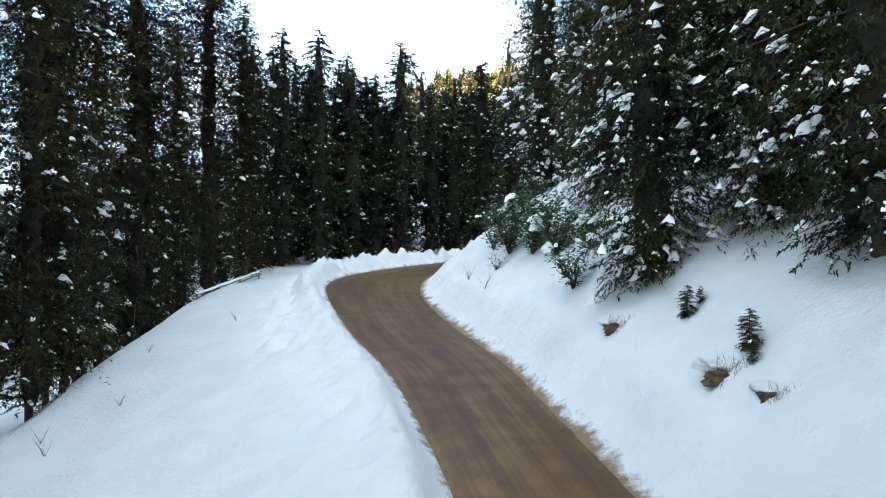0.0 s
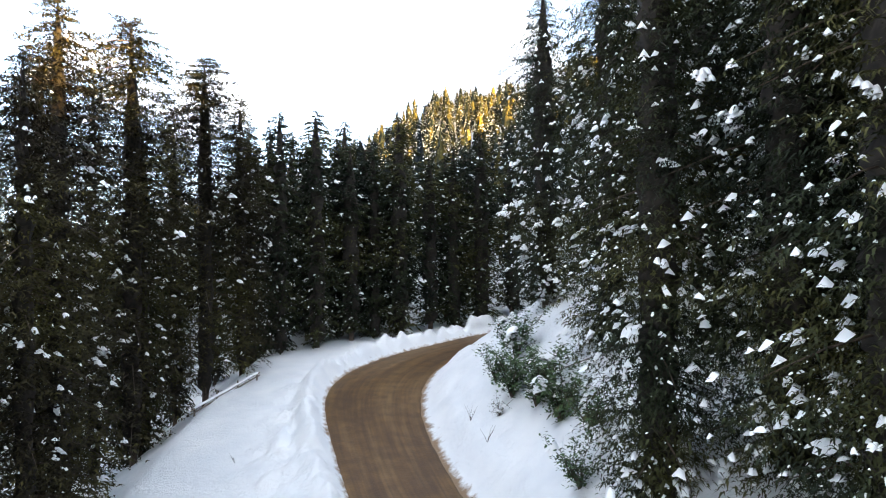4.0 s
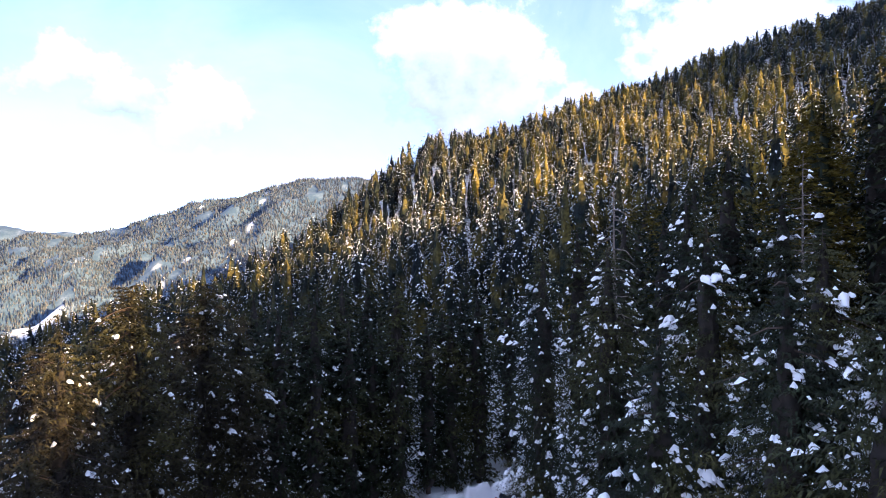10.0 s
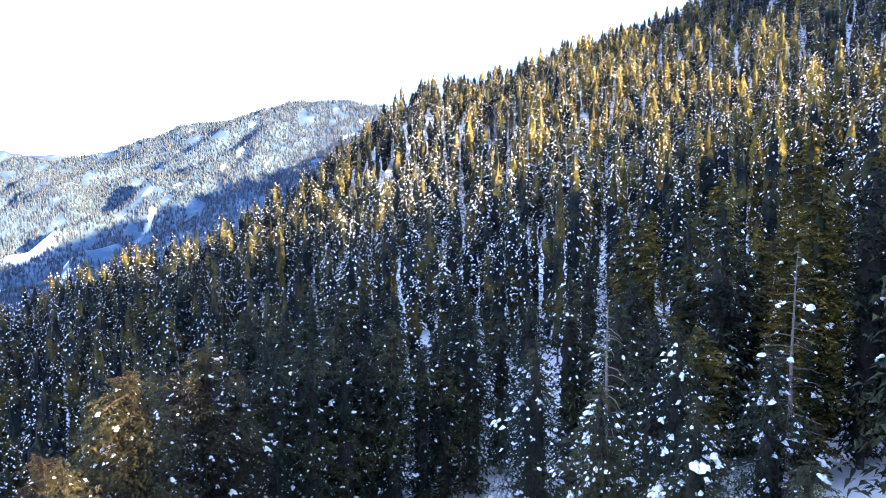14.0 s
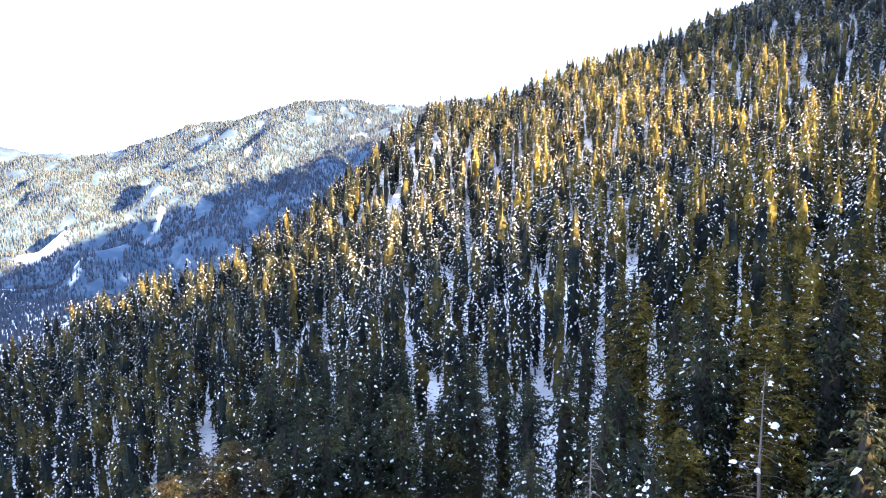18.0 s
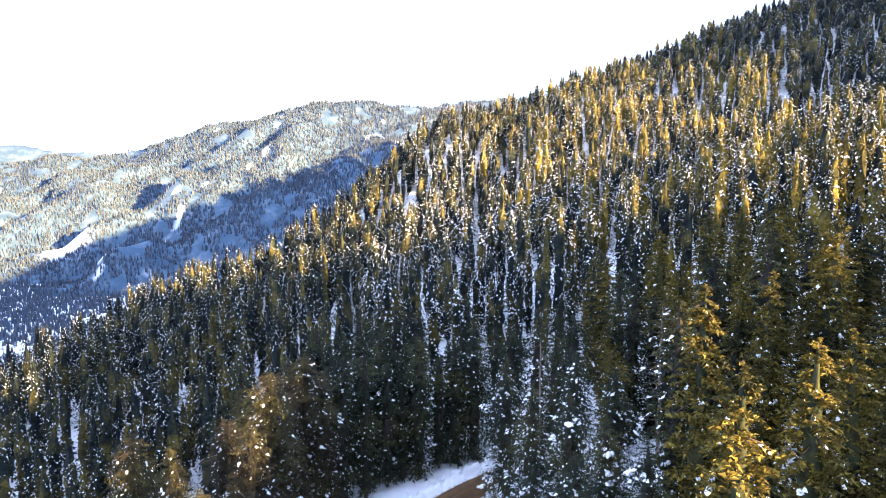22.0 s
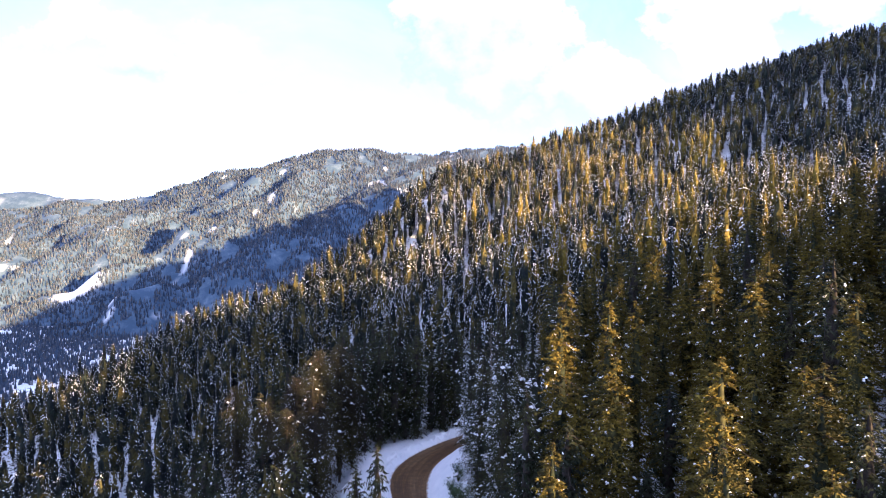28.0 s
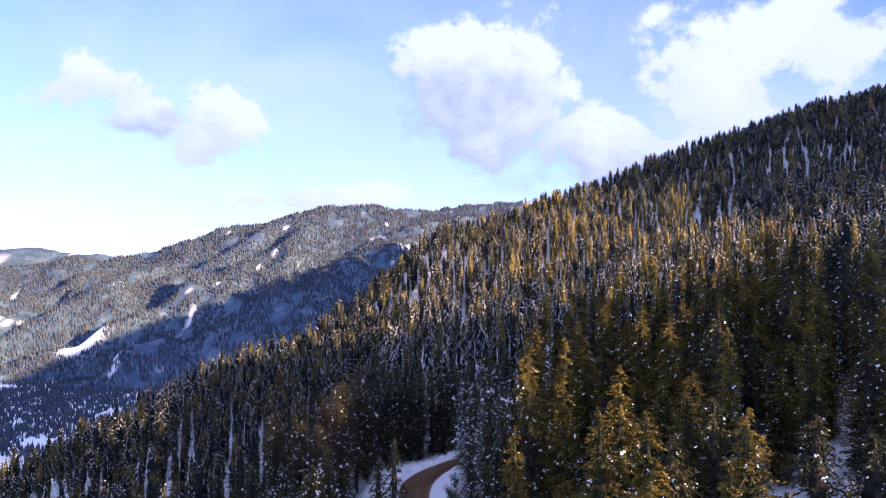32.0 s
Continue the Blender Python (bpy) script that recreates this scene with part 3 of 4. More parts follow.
# kinds: big trees close to the road, and those of the wood round it; each is 30 m tall before scaling
BIG = [conifer(11 + k, 30, 0.3 + 0.5 * (k % 3), 4.2 + 0.3 * (k % 3), 760, 58, 0.31, 260, 0.26, 4, fill=0.20, tiers=60, slim=0.42, flecks=900, low=1.2) for k in range(4)]
SPARSE = [conifer(31 + k, 30, 1.0, 4.4, 560, 34, 0.44, 150, 0.20, 3, girth=0.009, fill=0.13, tiers=36, slim=0.45, leaf=NEEDLE_BROWN, flecks=300, blunt=(3.2, 5.0, 4.2)[k], lift=0.45, low=(0.85, 0.65, 0.6)[k]) for k in range(3)]
# kinds 6 and 7 carry the sunlight's gold in their needle colour
COMMON = [conifer(51 + k, 30, 0.4 + 0.5 * (k % 3), 3.0 + 0.25 * (k % 3), 300 if k < 6 else 330, 14 if k < 6 else 24, 0.62 if k < 6 else 0.5, 80, 0.22, 3, girth=0.012 if k < 6 else 0.008, fill=0.28, tiers=34, slim=0.68 if k < 6 else 0.85, flecks=280 if k < 6 else 220, blunt=3.8, lift=0.1 if k < 6 else 0.55, leaf=NEEDLE if k < 6 else NEEDLE_SUNLIT) for k in range(8)]
TREES = []


def plant(kinds, k, x, y, tall, wide, label, sink=0.3, name="conifer_tree", top=None):
    """One tree as a thing: an empty with trunk, crown and snow. Later ones of a kind share its meshes."""
    z = float(ground_z(np.array([x]), np.array([y]))[0])
    tall = top - z if top else tall
    root = new(name)
    spin = (x * 37.7 + y * 91.3) % 360
    root.matrix_world = pose(x, y, z - sink, 0, 0, spin) @ Matrix.Diagonal((wide, wide, tall / 30, 1))
    for n, me in kinds[k].items():
        piece = hang(n, me, root, {"snow": "clumps of white snow on the branches"}.get(n, ""))
        if n != "trunk":
            piece["kind"] = "stuff"
    TREES.append((x, y))
    return tagged(root, label, "tree", "conifers on the mountainside")


# left of the road, below it: x, y, height of the tip, width, kind
for x, y, top, wide, k in [(-25.5, 41, 31, 0.9, 0), (-27.8, 48.6, 37.5, 1.15, 0), (-29.0, 62.3, 40, 1.25, 1), (-26.2, 73, 39.6, 1.25, 2), (-33, 55, 35, 1.0, 1), (-35, 67, 36, 1.0, 0),
                           (-31, 38, 32, 1, 1), (-37, 46, 33, 1, 0), (-32, 79, 35, 1.0, 1), (-23.5, 76.5, 36, 0.9, 0), (-47, 54, 33, 1.0, 1), (-41, 52.5, 32, 0.95, 0)]:
    plant(SPARSE, k, x, y, 0, wide, "tall conifer with thin brown boughs, below the road", top=top)
# behind the bend
for x, y, top, wide, k in [(-21.2, 85, 36.3, 0.95, 0), (-17.4, 88.5, 37.1, 1.0, 1), (-13.6, 92.5, 33.5, 1.0, 2), (-10.8, 95.5, 33.5, 0.9, 3), (-7.3, 96, 37.9, 1.1, 4), (-3.2, 100.5, 33, 1.0, 5), (0.3, 102, 34.5, 1.0, 0),
                           (4.4, 104, 37.3, 1.2, 1), (9.5, 109, 36, 1.1, 2), (-24.5, 83, 34, 1.0, 3), (-16, 96, 35, 1.0, 4), (-19.6, 93, 34, 1.0, 5), (14, 110, 37, 1.1, 3), (-12.5, 99, 34, 1, 0), (-1, 107, 34, 1, 2)]:
    plant(COMMON, k, x, y, 0, wide, "dark green spruce flecked with snow, behind the bend", top=top)
# above the road, right up to its bank
for x, y, top, wide, k in [(9.3, 32.2, 39, 0.95, 0), (10.8, 48, 43.5, 0.9, 1), (8.4, 63, 43, 0.85, 2), (13.4, 28.3, 42, 1.0, 3), (13.6, 21.9, 42, 1.0, 1), (17.5, 33, 44, 1.0, 2), (14.6, 40, 45, 0.9, 0),
                           (20, 25, 45, 1.0, 0), (21, 44, 47, 0.9, 3), (17, 50, 47.5, 0.75, 1), (19, 16, 43, 1, 2)]:
    plant(BIG, k, x, y, 0, wide, "big green spruce with heavy snow clumps above the road", 0.5, top=top)
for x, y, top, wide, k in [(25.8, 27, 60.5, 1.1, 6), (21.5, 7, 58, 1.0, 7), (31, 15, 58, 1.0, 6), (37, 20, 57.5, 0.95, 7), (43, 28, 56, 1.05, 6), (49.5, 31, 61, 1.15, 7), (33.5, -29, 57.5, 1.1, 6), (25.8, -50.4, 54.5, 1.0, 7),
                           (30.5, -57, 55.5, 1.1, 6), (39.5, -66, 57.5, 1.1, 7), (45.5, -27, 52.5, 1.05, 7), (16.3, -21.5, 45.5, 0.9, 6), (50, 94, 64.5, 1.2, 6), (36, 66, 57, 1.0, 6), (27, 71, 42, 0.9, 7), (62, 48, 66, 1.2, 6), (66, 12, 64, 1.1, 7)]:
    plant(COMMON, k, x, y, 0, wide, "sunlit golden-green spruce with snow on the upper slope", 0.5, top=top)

for x, y, top, wide in [(-7, -4, 39, 0.75), (-10.5, -2, 35, 0.7)]:
    plant(COMMON, 2, x, y, 0, wide, "slim spruce dusted with snow below the road", top=top)

# ---------------------------------------------------------------- the wood
rng = np.random.RandomState(77)


def stands(x0, x1, y0, y1, gap, seed):
    """Jittered places for trees, thinned where the wood opens, off the road and clear of one another's trunks."""
    r = np.random.RandomState(seed)
    x, y = np.meshgrid(np.arange(x0, x1, gap), np.arange(y0, y1, gap), indexing="ij")
    x, y = (x + (r.rand(*x.shape) - 0.5) * gap * 0.95).ravel(), (y + (r.rand(*y.shape) - 0.5) * gap * 0.95).ravel()
    open_ = bumps(x * 1.4, y * 0.7, 17) * 0.6 + bumps(x, y, 40) * 0.4
    # gaps low on the hill, closed wood high up; two clearings above the road
    keep = open_ > np.where(x < -140, 0.33, 0.385 - 0.25 * smooth(215, 275, y + 0.25 * np.maximum(x, 0)))
    keep &= (((x - 28) / 9) ** 2 + ((y - 97) / 6) ** 2 > 1) & (((x - 70) / 8) ** 2 + ((y - 80) / 15) ** 2 > 1)
    d, _, right = to_road(x, y)
    keep &= d > np.where(right > 0, 5.5, 7.5)
    # the open snow shoulder below the road and the bank above it
    keep &= ~((x > -24) & (x < 8) & (y > -30) & (y < 82)) & ~((x > -3) & (x < 16) & (y > 8) & (y < 82)) & ~((np.abs(x) < 11) & (y < 15))
    keep &= x < 0.66 * (y + 140) + 12
    keep &= ~((x > 22) & (y < 75) & (r.rand(len(x)) < 0.12))
    keep &= ~((np.abs(x - 27) < 4) & (y > 42) & (y < 72))
    return x[keep], y[keep]


fx, fy = stands(-150, 170, -60, 210, 7.6, 3)
taken = np.array(TREES)
free = np.min(np.hypot(fx[:, None] - taken[:, 0], fy[:, None] - taken[:, 1]), 1) > 4.2
fx, fy = fx[free], fy[free]
far_off = np.hypot(fx - 8, fy - 55) - 42 * ((fx > 12) & (fy < 95))
order = np.argsort(far_off)
single, rest = order[:235], order[235:]
for n, i in enumerate(single):
    tall = 23 + 10 * rng.rand() + (5 if fx[i] > 15 else 3 if fx[i] < -25 else 0)
    if fx[i] > 22 and fy[i] < 80:
        tall = 20 + 20 * (tall % 1)
    if 12 < fx[i] < 26 and fy[i] < 105:
        tall = min(tall, 46 - float(ground_z(fx[i:i + 1], fy[i:i + 1])[0]))
    if fx[i] > 12:
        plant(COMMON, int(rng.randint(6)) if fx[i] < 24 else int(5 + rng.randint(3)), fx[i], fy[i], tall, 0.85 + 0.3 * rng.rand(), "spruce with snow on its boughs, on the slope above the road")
    elif fx[i] < -24 and fy[i] < 85:
        plant(COMMON, int(rng.randint(6)), fx[i], fy[i], tall, 0.8 + 0.3 * rng.rand(), "dark spruce with flecks of snow, on the slope below the road")
    else:
        plant(COMMON, int(rng.randint(6)) if fx[i] < 22 else int(6 + rng.randint(2)), fx[i], fy[i], tall, 0.8 + 0.3 * rng.rand(), "slim spruce with snowy boughs on the wooded hillside")


def template(seed, branches, sprays, size, reach, flecks, fleck_size, rings):
    """One light tree, 30 m tall, for the joined woods: corners, quads, material slots."""
    r = np.random.RandomState(seed)
    v, q, ends, turn, length = foliage(r, 30, 2.5, reach, branches, sprays, size, blunt=4.4)
    i = (branches * r.rand(flecks) ** 1.1).astype(int).clip(0, branches - 1)
    j = r.randint(0, sprays, flecks)
    at = ends[i, j] * (1.17, 1.17, 1) + (0, 0, 0.12)
    a = turn[i] + (r.rand(flecks) - 0.5)
    s = fleck_size * (0.4 + 1.0 * r.rand(flecks) ** 1.5)[:, None]
    d = np.stack([np.cos(a), np.sin(a), -0.5 - 0.4 * r.rand(flecks)], -1) * s
    w = np.stack([-np.sin(a), np.cos(a), 0 * a], -1) * s * 0.55
    up = np.array([0, 0, 0.3]) * s
    sv = np.stack([at - d * 0.6, at + w + up, at + d * 0.8, at - w + up], -2).reshape(-1, 3)
    tv, tq = tube(np.array([[0, 0, -1.5], [0, 0, 14], [0, 0, 29.5]]), np.array([0.32, 0.2, 0.03]), 4)
    cv, cq = core(r, 30, 2.5, reach, rings, 6, 0.48)
    vv, qq = joined([(v, q), (sv, np.arange(len(sv)).reshape(-1, 4)), (tv, tq), (cv, cq)])
    # slot 3: sunlight painted into the needles of these light trees
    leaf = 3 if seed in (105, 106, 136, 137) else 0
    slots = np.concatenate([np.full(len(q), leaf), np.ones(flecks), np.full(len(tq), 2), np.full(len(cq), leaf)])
    return vv, qq, slots


def wood(name, label, kinds, x, y, tall, wide, seed):
    """Many trees joined into one mesh."""
    r = np.random.RandomState(seed)
    z = ground_z(x, y) - 0.4
    snowy = len(kinds) - 2
    # the sun has cleared most trees of the upper slope; these wear sunlit needles
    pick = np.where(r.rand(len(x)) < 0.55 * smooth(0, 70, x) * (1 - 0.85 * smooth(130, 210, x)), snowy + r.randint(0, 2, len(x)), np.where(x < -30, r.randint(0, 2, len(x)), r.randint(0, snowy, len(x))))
    vs, qs, ss, base = [], [], [], 0
    for k, (v, q, s) in enumerate(kinds):
        at = np.where(pick == k)[0]
        a = r.rand(len(at)) * 6.283
        c, d = np.cos(a)[:, None], np.sin(a)[:, None]
        w = wide[at][:, None]
        px = (v[None, :, 0] * c - v[None, :, 1] * d) * w + x[at][:, None]
        py = (v[None, :, 0] * d + v[None, :, 1] * c) * w + y[at][:, None]
        pz = v[None, :, 2] * (tall[at] / 30)[:, None] + z[at][:, None]
        vs.append(np.stack([px, py, pz], -1).reshape(-1, 3))
        qs.append((q[None] + (np.arange(len(at)) * len(v))[:, None, None]).reshape(-1, 4) + base)
        ss.append(np.tile(s, len(at)))
        base += len(at) * len(v)
    me = mesh_np(name, np.concatenate(vs), np.concatenate(qs), [NEEDLE_FAR, CLUMP, BARK, NEEDLE_SUNLIT], np.concatenate(ss))
    return tagged(new(name, me), label, "forest", kind="stuff")


MIDDLE = [template(101 + k, 130, 2, 0.9, 2.6 + 0.2 * (k % 3), (150, 200, 420, 420, 190, 190)[k], (0.30, 0.30, 0.39, 0.39, 0.39, 0.39)[k], 16) for k in range(6)]
DISTANT = [template(131 + k, 96, 1, 1.1, 2.4 + 0.25 * (k % 3), (170, 220, 400, 400, 380, 250, 250)[k], 0.34 if k < 2 else 0.47, 9) for k in range(7)]
mx, my = fx[rest], fy[rest]
sx, sy = stands(-95, -24, -70, 40, 5.2, 13)
clear = np.min(np.hypot(sx[:, None] - taken[:, 0], sy[:, None] - taken[:, 1]), 1) > 3.5
mx, my = np.concatenate([mx, sx[clear]]), np.concatenate([my, sy[clear]])
wood("spruce_wood", "dense snow-flecked spruce wood on the slopes round the road", MIDDLE, mx, my,
     23 + 11 * rng.rand(len(mx)) + (mx > 15) * (14 * rng.rand(len(mx)) - 3), 0.8 + 0.35 * rng.rand(len(mx)), 5)


def far_stands():
    x, y = stands(-420, 620, -60, 640, 7.0, 9)
    inside = (x > -150) & (x < 170) & (y < 210)
    crest = np.where(x > 0, np.minimum(410 + 0.25 * x, 480), np.maximum(410 + 1.0 * x, 120))
    keep = ~inside & (y < crest + 28) & ((y > 0.45 * np.abs(x) - 60) | (x < 0)) & (x > -330)
    return x[keep], y[keep]


hx, hy = far_stands()
wood("hillside_forest", "far spruce forest with snow on its boughs covering the ridge", DISTANT, hx, hy,
     (19 + 10 * rng.rand(len(hx)) ** 1.3) * (1 - 0.28 * smooth(300, 380, hy)), 0.98 + 0.4 * rng.rand(len(hx)), 6)

# ---------------------------------------------------------------- the mountains across the valley


def ridge_fall(x, y, ax, ay, az, bx, by, bz, fall):
    """Height under a ridge that runs from a to b and falls off sideways."""
    dx, dy = bx - ax, by - ay
    t = ((x - ax) * dx + (y - ay) * dy) / (dx * dx + dy * dy)
    tc = t.clip(0, 1)
    off = np.hypot(x - ax - tc * dx, y - ay - tc * dy)
    return az + (bz - az) * tc - fall * (np.sqrt(off * off + 900) - 30)


# crests as (from, to, fall): the skyline first, then the spurs that come down towards the valley
CRESTS = [((-4100, 3750, 250), (-2500, 3700, 215), 0.7), ((-2500, 3700, 215), (-1500, 3600, 120), 0.7), ((-3000, 2950, 50), (-2050, 2950, 86), 0.7), ((-2050, 2950, 86), (-1420, 2950, 166), 0.7), ((-1420, 2950, 166), (-1040, 2950, 262), 0.7),
          ((-1040, 2950, 262), (-660, 2970, 372), 0.7), ((-660, 2970, 372), (-434, 2960, 386), 0.7), ((-434, 2960, 386), (-107, 3000, 345), 0.7), ((-107, 3000, 345), (46, 2980, 382), 0.7), ((46, 2980, 382), (900, 3100, 440), 0.7),
          ((-434, 2960, 380), (-820, 2450, 110), 0.6), ((-820, 2450, 110), (-1330, 1900, -190), 0.6), ((-107, 2980, 340), (-480, 2250, 60), 0.6), ((-480, 2250, 60), (-1000, 1750, -190), 0.6),
          ((-1420, 2950, 135), (-1700, 2450, -10), 0.6), ((-1700, 2450, -10), (-1950, 2050, -160), 0.6), ((400, 3000, 340), (-100, 2050, 10), 0.6),
          ((-660, 2970, 365), (-1180, 2500, 60), 0.75), ((-1180, 2500, 60), (-1560, 2120, -150), 0.75), ((-270, 2970, 355), (-700, 2380, 60), 0.8), ((-1040, 2950, 235), (-1480, 2520, 20), 0.8),
          ((-1800, 2950, 85), (-2150, 2500, -60), 0.8), ((-2400, 2950, 40), (-2650, 2500, -110), 0.8), ((100, 2980, 370), (-300, 2150, 20), 0.75)]


def mountain_z(x, y):
    z = np.full(x.shape, -900.0)
    wx, wy = x + 120 * (bumps(x, y, 260) - 0.5), y + 120 * (bumps(y, x, 260) - 0.5)
    for a, b, fall in CRESTS:
        z = np.maximum(z, ridge_fall(wx, wy, *a, *b, fall))
    return z + 34 * (bumps(x, y, 170) - 0.5) + 70 * (bumps(x + 0.4 * y, 0.45 * y - x * 0.2, 95) - 0.5) * smooth(2850, 2600, y) + 20 * (bumps(x, y, 70) - 0.5) + 8 * (bumps(x, y, 24) - 0.5)


def mountain_look(add, link, shader):
    """Snow showing between far trees: snow slopes with a dusting of scrub and rock, tinted blue for haze."""
    where = add("ShaderNodeNewGeometry")
    n = add("ShaderNodeTexNoise", Scale=0.02, Detail=8.0, Roughness=0.7)
    link(where.outputs["Position"], n.inputs["Vector"])
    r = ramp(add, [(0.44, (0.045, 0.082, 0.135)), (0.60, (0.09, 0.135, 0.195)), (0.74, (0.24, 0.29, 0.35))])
    link(n.outputs["Fac"], r.inputs["Fac"])
    bare = add("ShaderNodeAttribute")
    bare.attribute_name = "open_snow"
    mix = add("ShaderNodeMix")
    mix.data_type = "RGBA"
    link(bare.outputs["Fac"], mix.inputs[0])
    link(r.outputs["Color"], mix.inputs[6])
    mix.inputs[7].default_value = (0.70, 0.73, 0.78, 1)
    link(mix.outputs[2], shader.inputs["Base Color"])


def open_snow(x, y):
    """Treeless snow on the mountain: two meadows and narrow gullies."""
    meadow = np.exp(-(((x + 1190) / 62) ** 2 + ((y - 2010) / 80) ** 2) ** 2) + np.exp(-(((x + 1290) / 90) ** 2 + ((y - 1700) / 60) ** 2) ** 2)
    streak = bumps(x * 2.2 + y * 0.6, y * 0.28 - x * 0.1, 30) * 0.62 + bumps(x, y, 140) * 0.38
    return np.maximum(meadow, 1 - smooth(0.12, 0.18, streak)).clip(0, 1)


MOUNTAIN = material("hazed_snowy_mountain", mountain_look, 0.9)
# far conifers paled and blued: the valley haze is in their base colour
HAZED = material("hazed_far_trees", needles((0.032, 0.056, 0.096), (0.052, 0.072, 0.106), (0.098, 0.098, 0.102)), 0.9)


def build_mountains():
    xs, ys = spaced([(-4200, -2400, 60), (-2400, 300, 16), (300, 2600, 70)]), spaced([(1500, 3050, 16), (3050, 3900, 60)])
    x, y = np.meshgrid(xs, ys, indexing="ij")
    v = np.stack([x, y, np.maximum(mountain_z(x, y), -320)], -1).reshape(-1, 3)
    m = len(ys)
    i, j = np.meshgrid(np.arange(len(xs) - 1), np.arange(m - 1), indexing="ij")
    q = np.stack([i * m + j, (i + 1) * m + j, (i + 1) * m + j + 1, i * m + j + 1], -1).reshape(-1, 4)
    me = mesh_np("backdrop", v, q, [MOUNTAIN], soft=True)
    me.attributes.new("open_snow", "FLOAT", "POINT").data.foreach_set("value", open_snow(x, y).astype(np.float32).ravel())
    tagged(new("backdrop", me), "far snowy mountain range with wooded spurs across the valley", "mountain", kind="structure")
    r = np.random.RandomState(21)
    n = 120000
    tx, ty = -2600 + 2900 * r.rand(n), 900 + 2140 * r.rand(n)
    tz = np.maximum(mountain_z(tx, ty), ground_z(tx, ty))
    keep = (open_snow(tx, ty) < 0.4) & (bumps(tx, ty, 45) > 0.25) & (tx < 0.3 * ty - 200)
    tx, ty, tz = tx[keep], ty[keep], tz[keep]
    tall, wide = 9 + 8 * r.rand(len(tx)), 2.1 + 1.3 * r.rand(len(tx))
    a = np.arange(4) * 2 * math.pi / 4
    ring = np.stack([tx[:, None] + np.cos(a) * wide[:, None], ty[:, None] + np.sin(a) * wide[:, None], (tz - 2)[:, None] + 0 * a], -1)
    tip = np.stack([tx, ty, tz + tall], -1)[:, None]
    v = np.concatenate([ring, tip], 1).reshape(-1, 3)
    k = np.arange(4)
    f = np.stack([k, (k + 1) % 4, np.full(4, 4)], -1)
    f = (f[None] + (np.arange(len(tx)) * 5)[:, None, None]).reshape(-1, 3)
    tagged(new("mountain_forest", mesh_np("mountain_forest", v, f, [HAZED])), "far conifers tinted haze blue on the mountain spurs across the valley", "forest", kind="stuff")


build_mountains()

# ---------------------------------------------------------------- snags, bushes and banks


def floor_at(x, y):
    return float(ground_z(np.array([x]), np.array([y]))[0])


def build_snag(x, y, top, seed, boughs, droop, label):
    """A dead conifer: bare grey trunk, broken boughs, snow on them."""
    r = np.random.RandomState(seed)
    z = floor_at(x, y)
    h = top - z
    root = tagged(new("dead_tree"), label, "tree")
    root.matrix_world = pose(x, y, z - 0.3)
    zs = np.linspace(-1, h, 10)
    sway = np.cumsum(r.randn(10, 2) * 0.06, 0)
    v, q = tube(np.column_stack([sway, zs]), 0.012 * h * (1.05 - zs / h).clip(0.06), 8)
    hang("trunk", mesh_np("trunk", v, q, [DEADWOOD], soft=True), root)
    pieces, ends, turns, lens = [], [], [], []
    for k in range(boughs):
        u = 0.25 + 0.73 * (k + r.rand()) / boughs
        a, ln = r.rand() * 6.283, (1 - u) * 3.6 + 0.6 + r.rand() * 0.9
        s = np.linspace(0, 1, 5)
        c = np.interp(u, np.linspace(0, 1, 10), sway[:, 0]), np.interp(u, np.linspace(0, 1, 10), sway[:, 1])
        p = np.column_stack([c[0] + np.cos(a) * ln * s, c[1] + np.sin(a) * ln * s, u * h + ln * (0.1 * s - droop * s * s)])
        p[1:] += r.randn(4, 3) * 0.06
        pieces.append(tube(p, np.linspace(0.05, 0.012, 5), 4))
        ends.append(p[1:])
        turns.append(a)
        lens.append(ln)
    v, q = joined(pieces)
    twigs = hang("dead_branch", mesh_np("dead_branch", v, q, [DEADWOOD], soft=True), root)
    twigs["kind"] = "stuff"
    sv, sf = snow_load(r, np.array(ends), np.array(turns), np.array(lens), 46, 0.3, 2)
    load = hang("snow", mesh_np("snow", sv, sf, [CLUMP], soft=True), root, "snow lying along the bare boughs")
    load["kind"] = "stuff"


build_snag(32.5, 63.6, 51.6, 3, 46, 0.25, "bare grey dead trunk with snow on its stubs")
build_snag(12.6, 53.0, 48.0, 4, 70, 0.55, "dead grey spruce with bare drooping boughs")


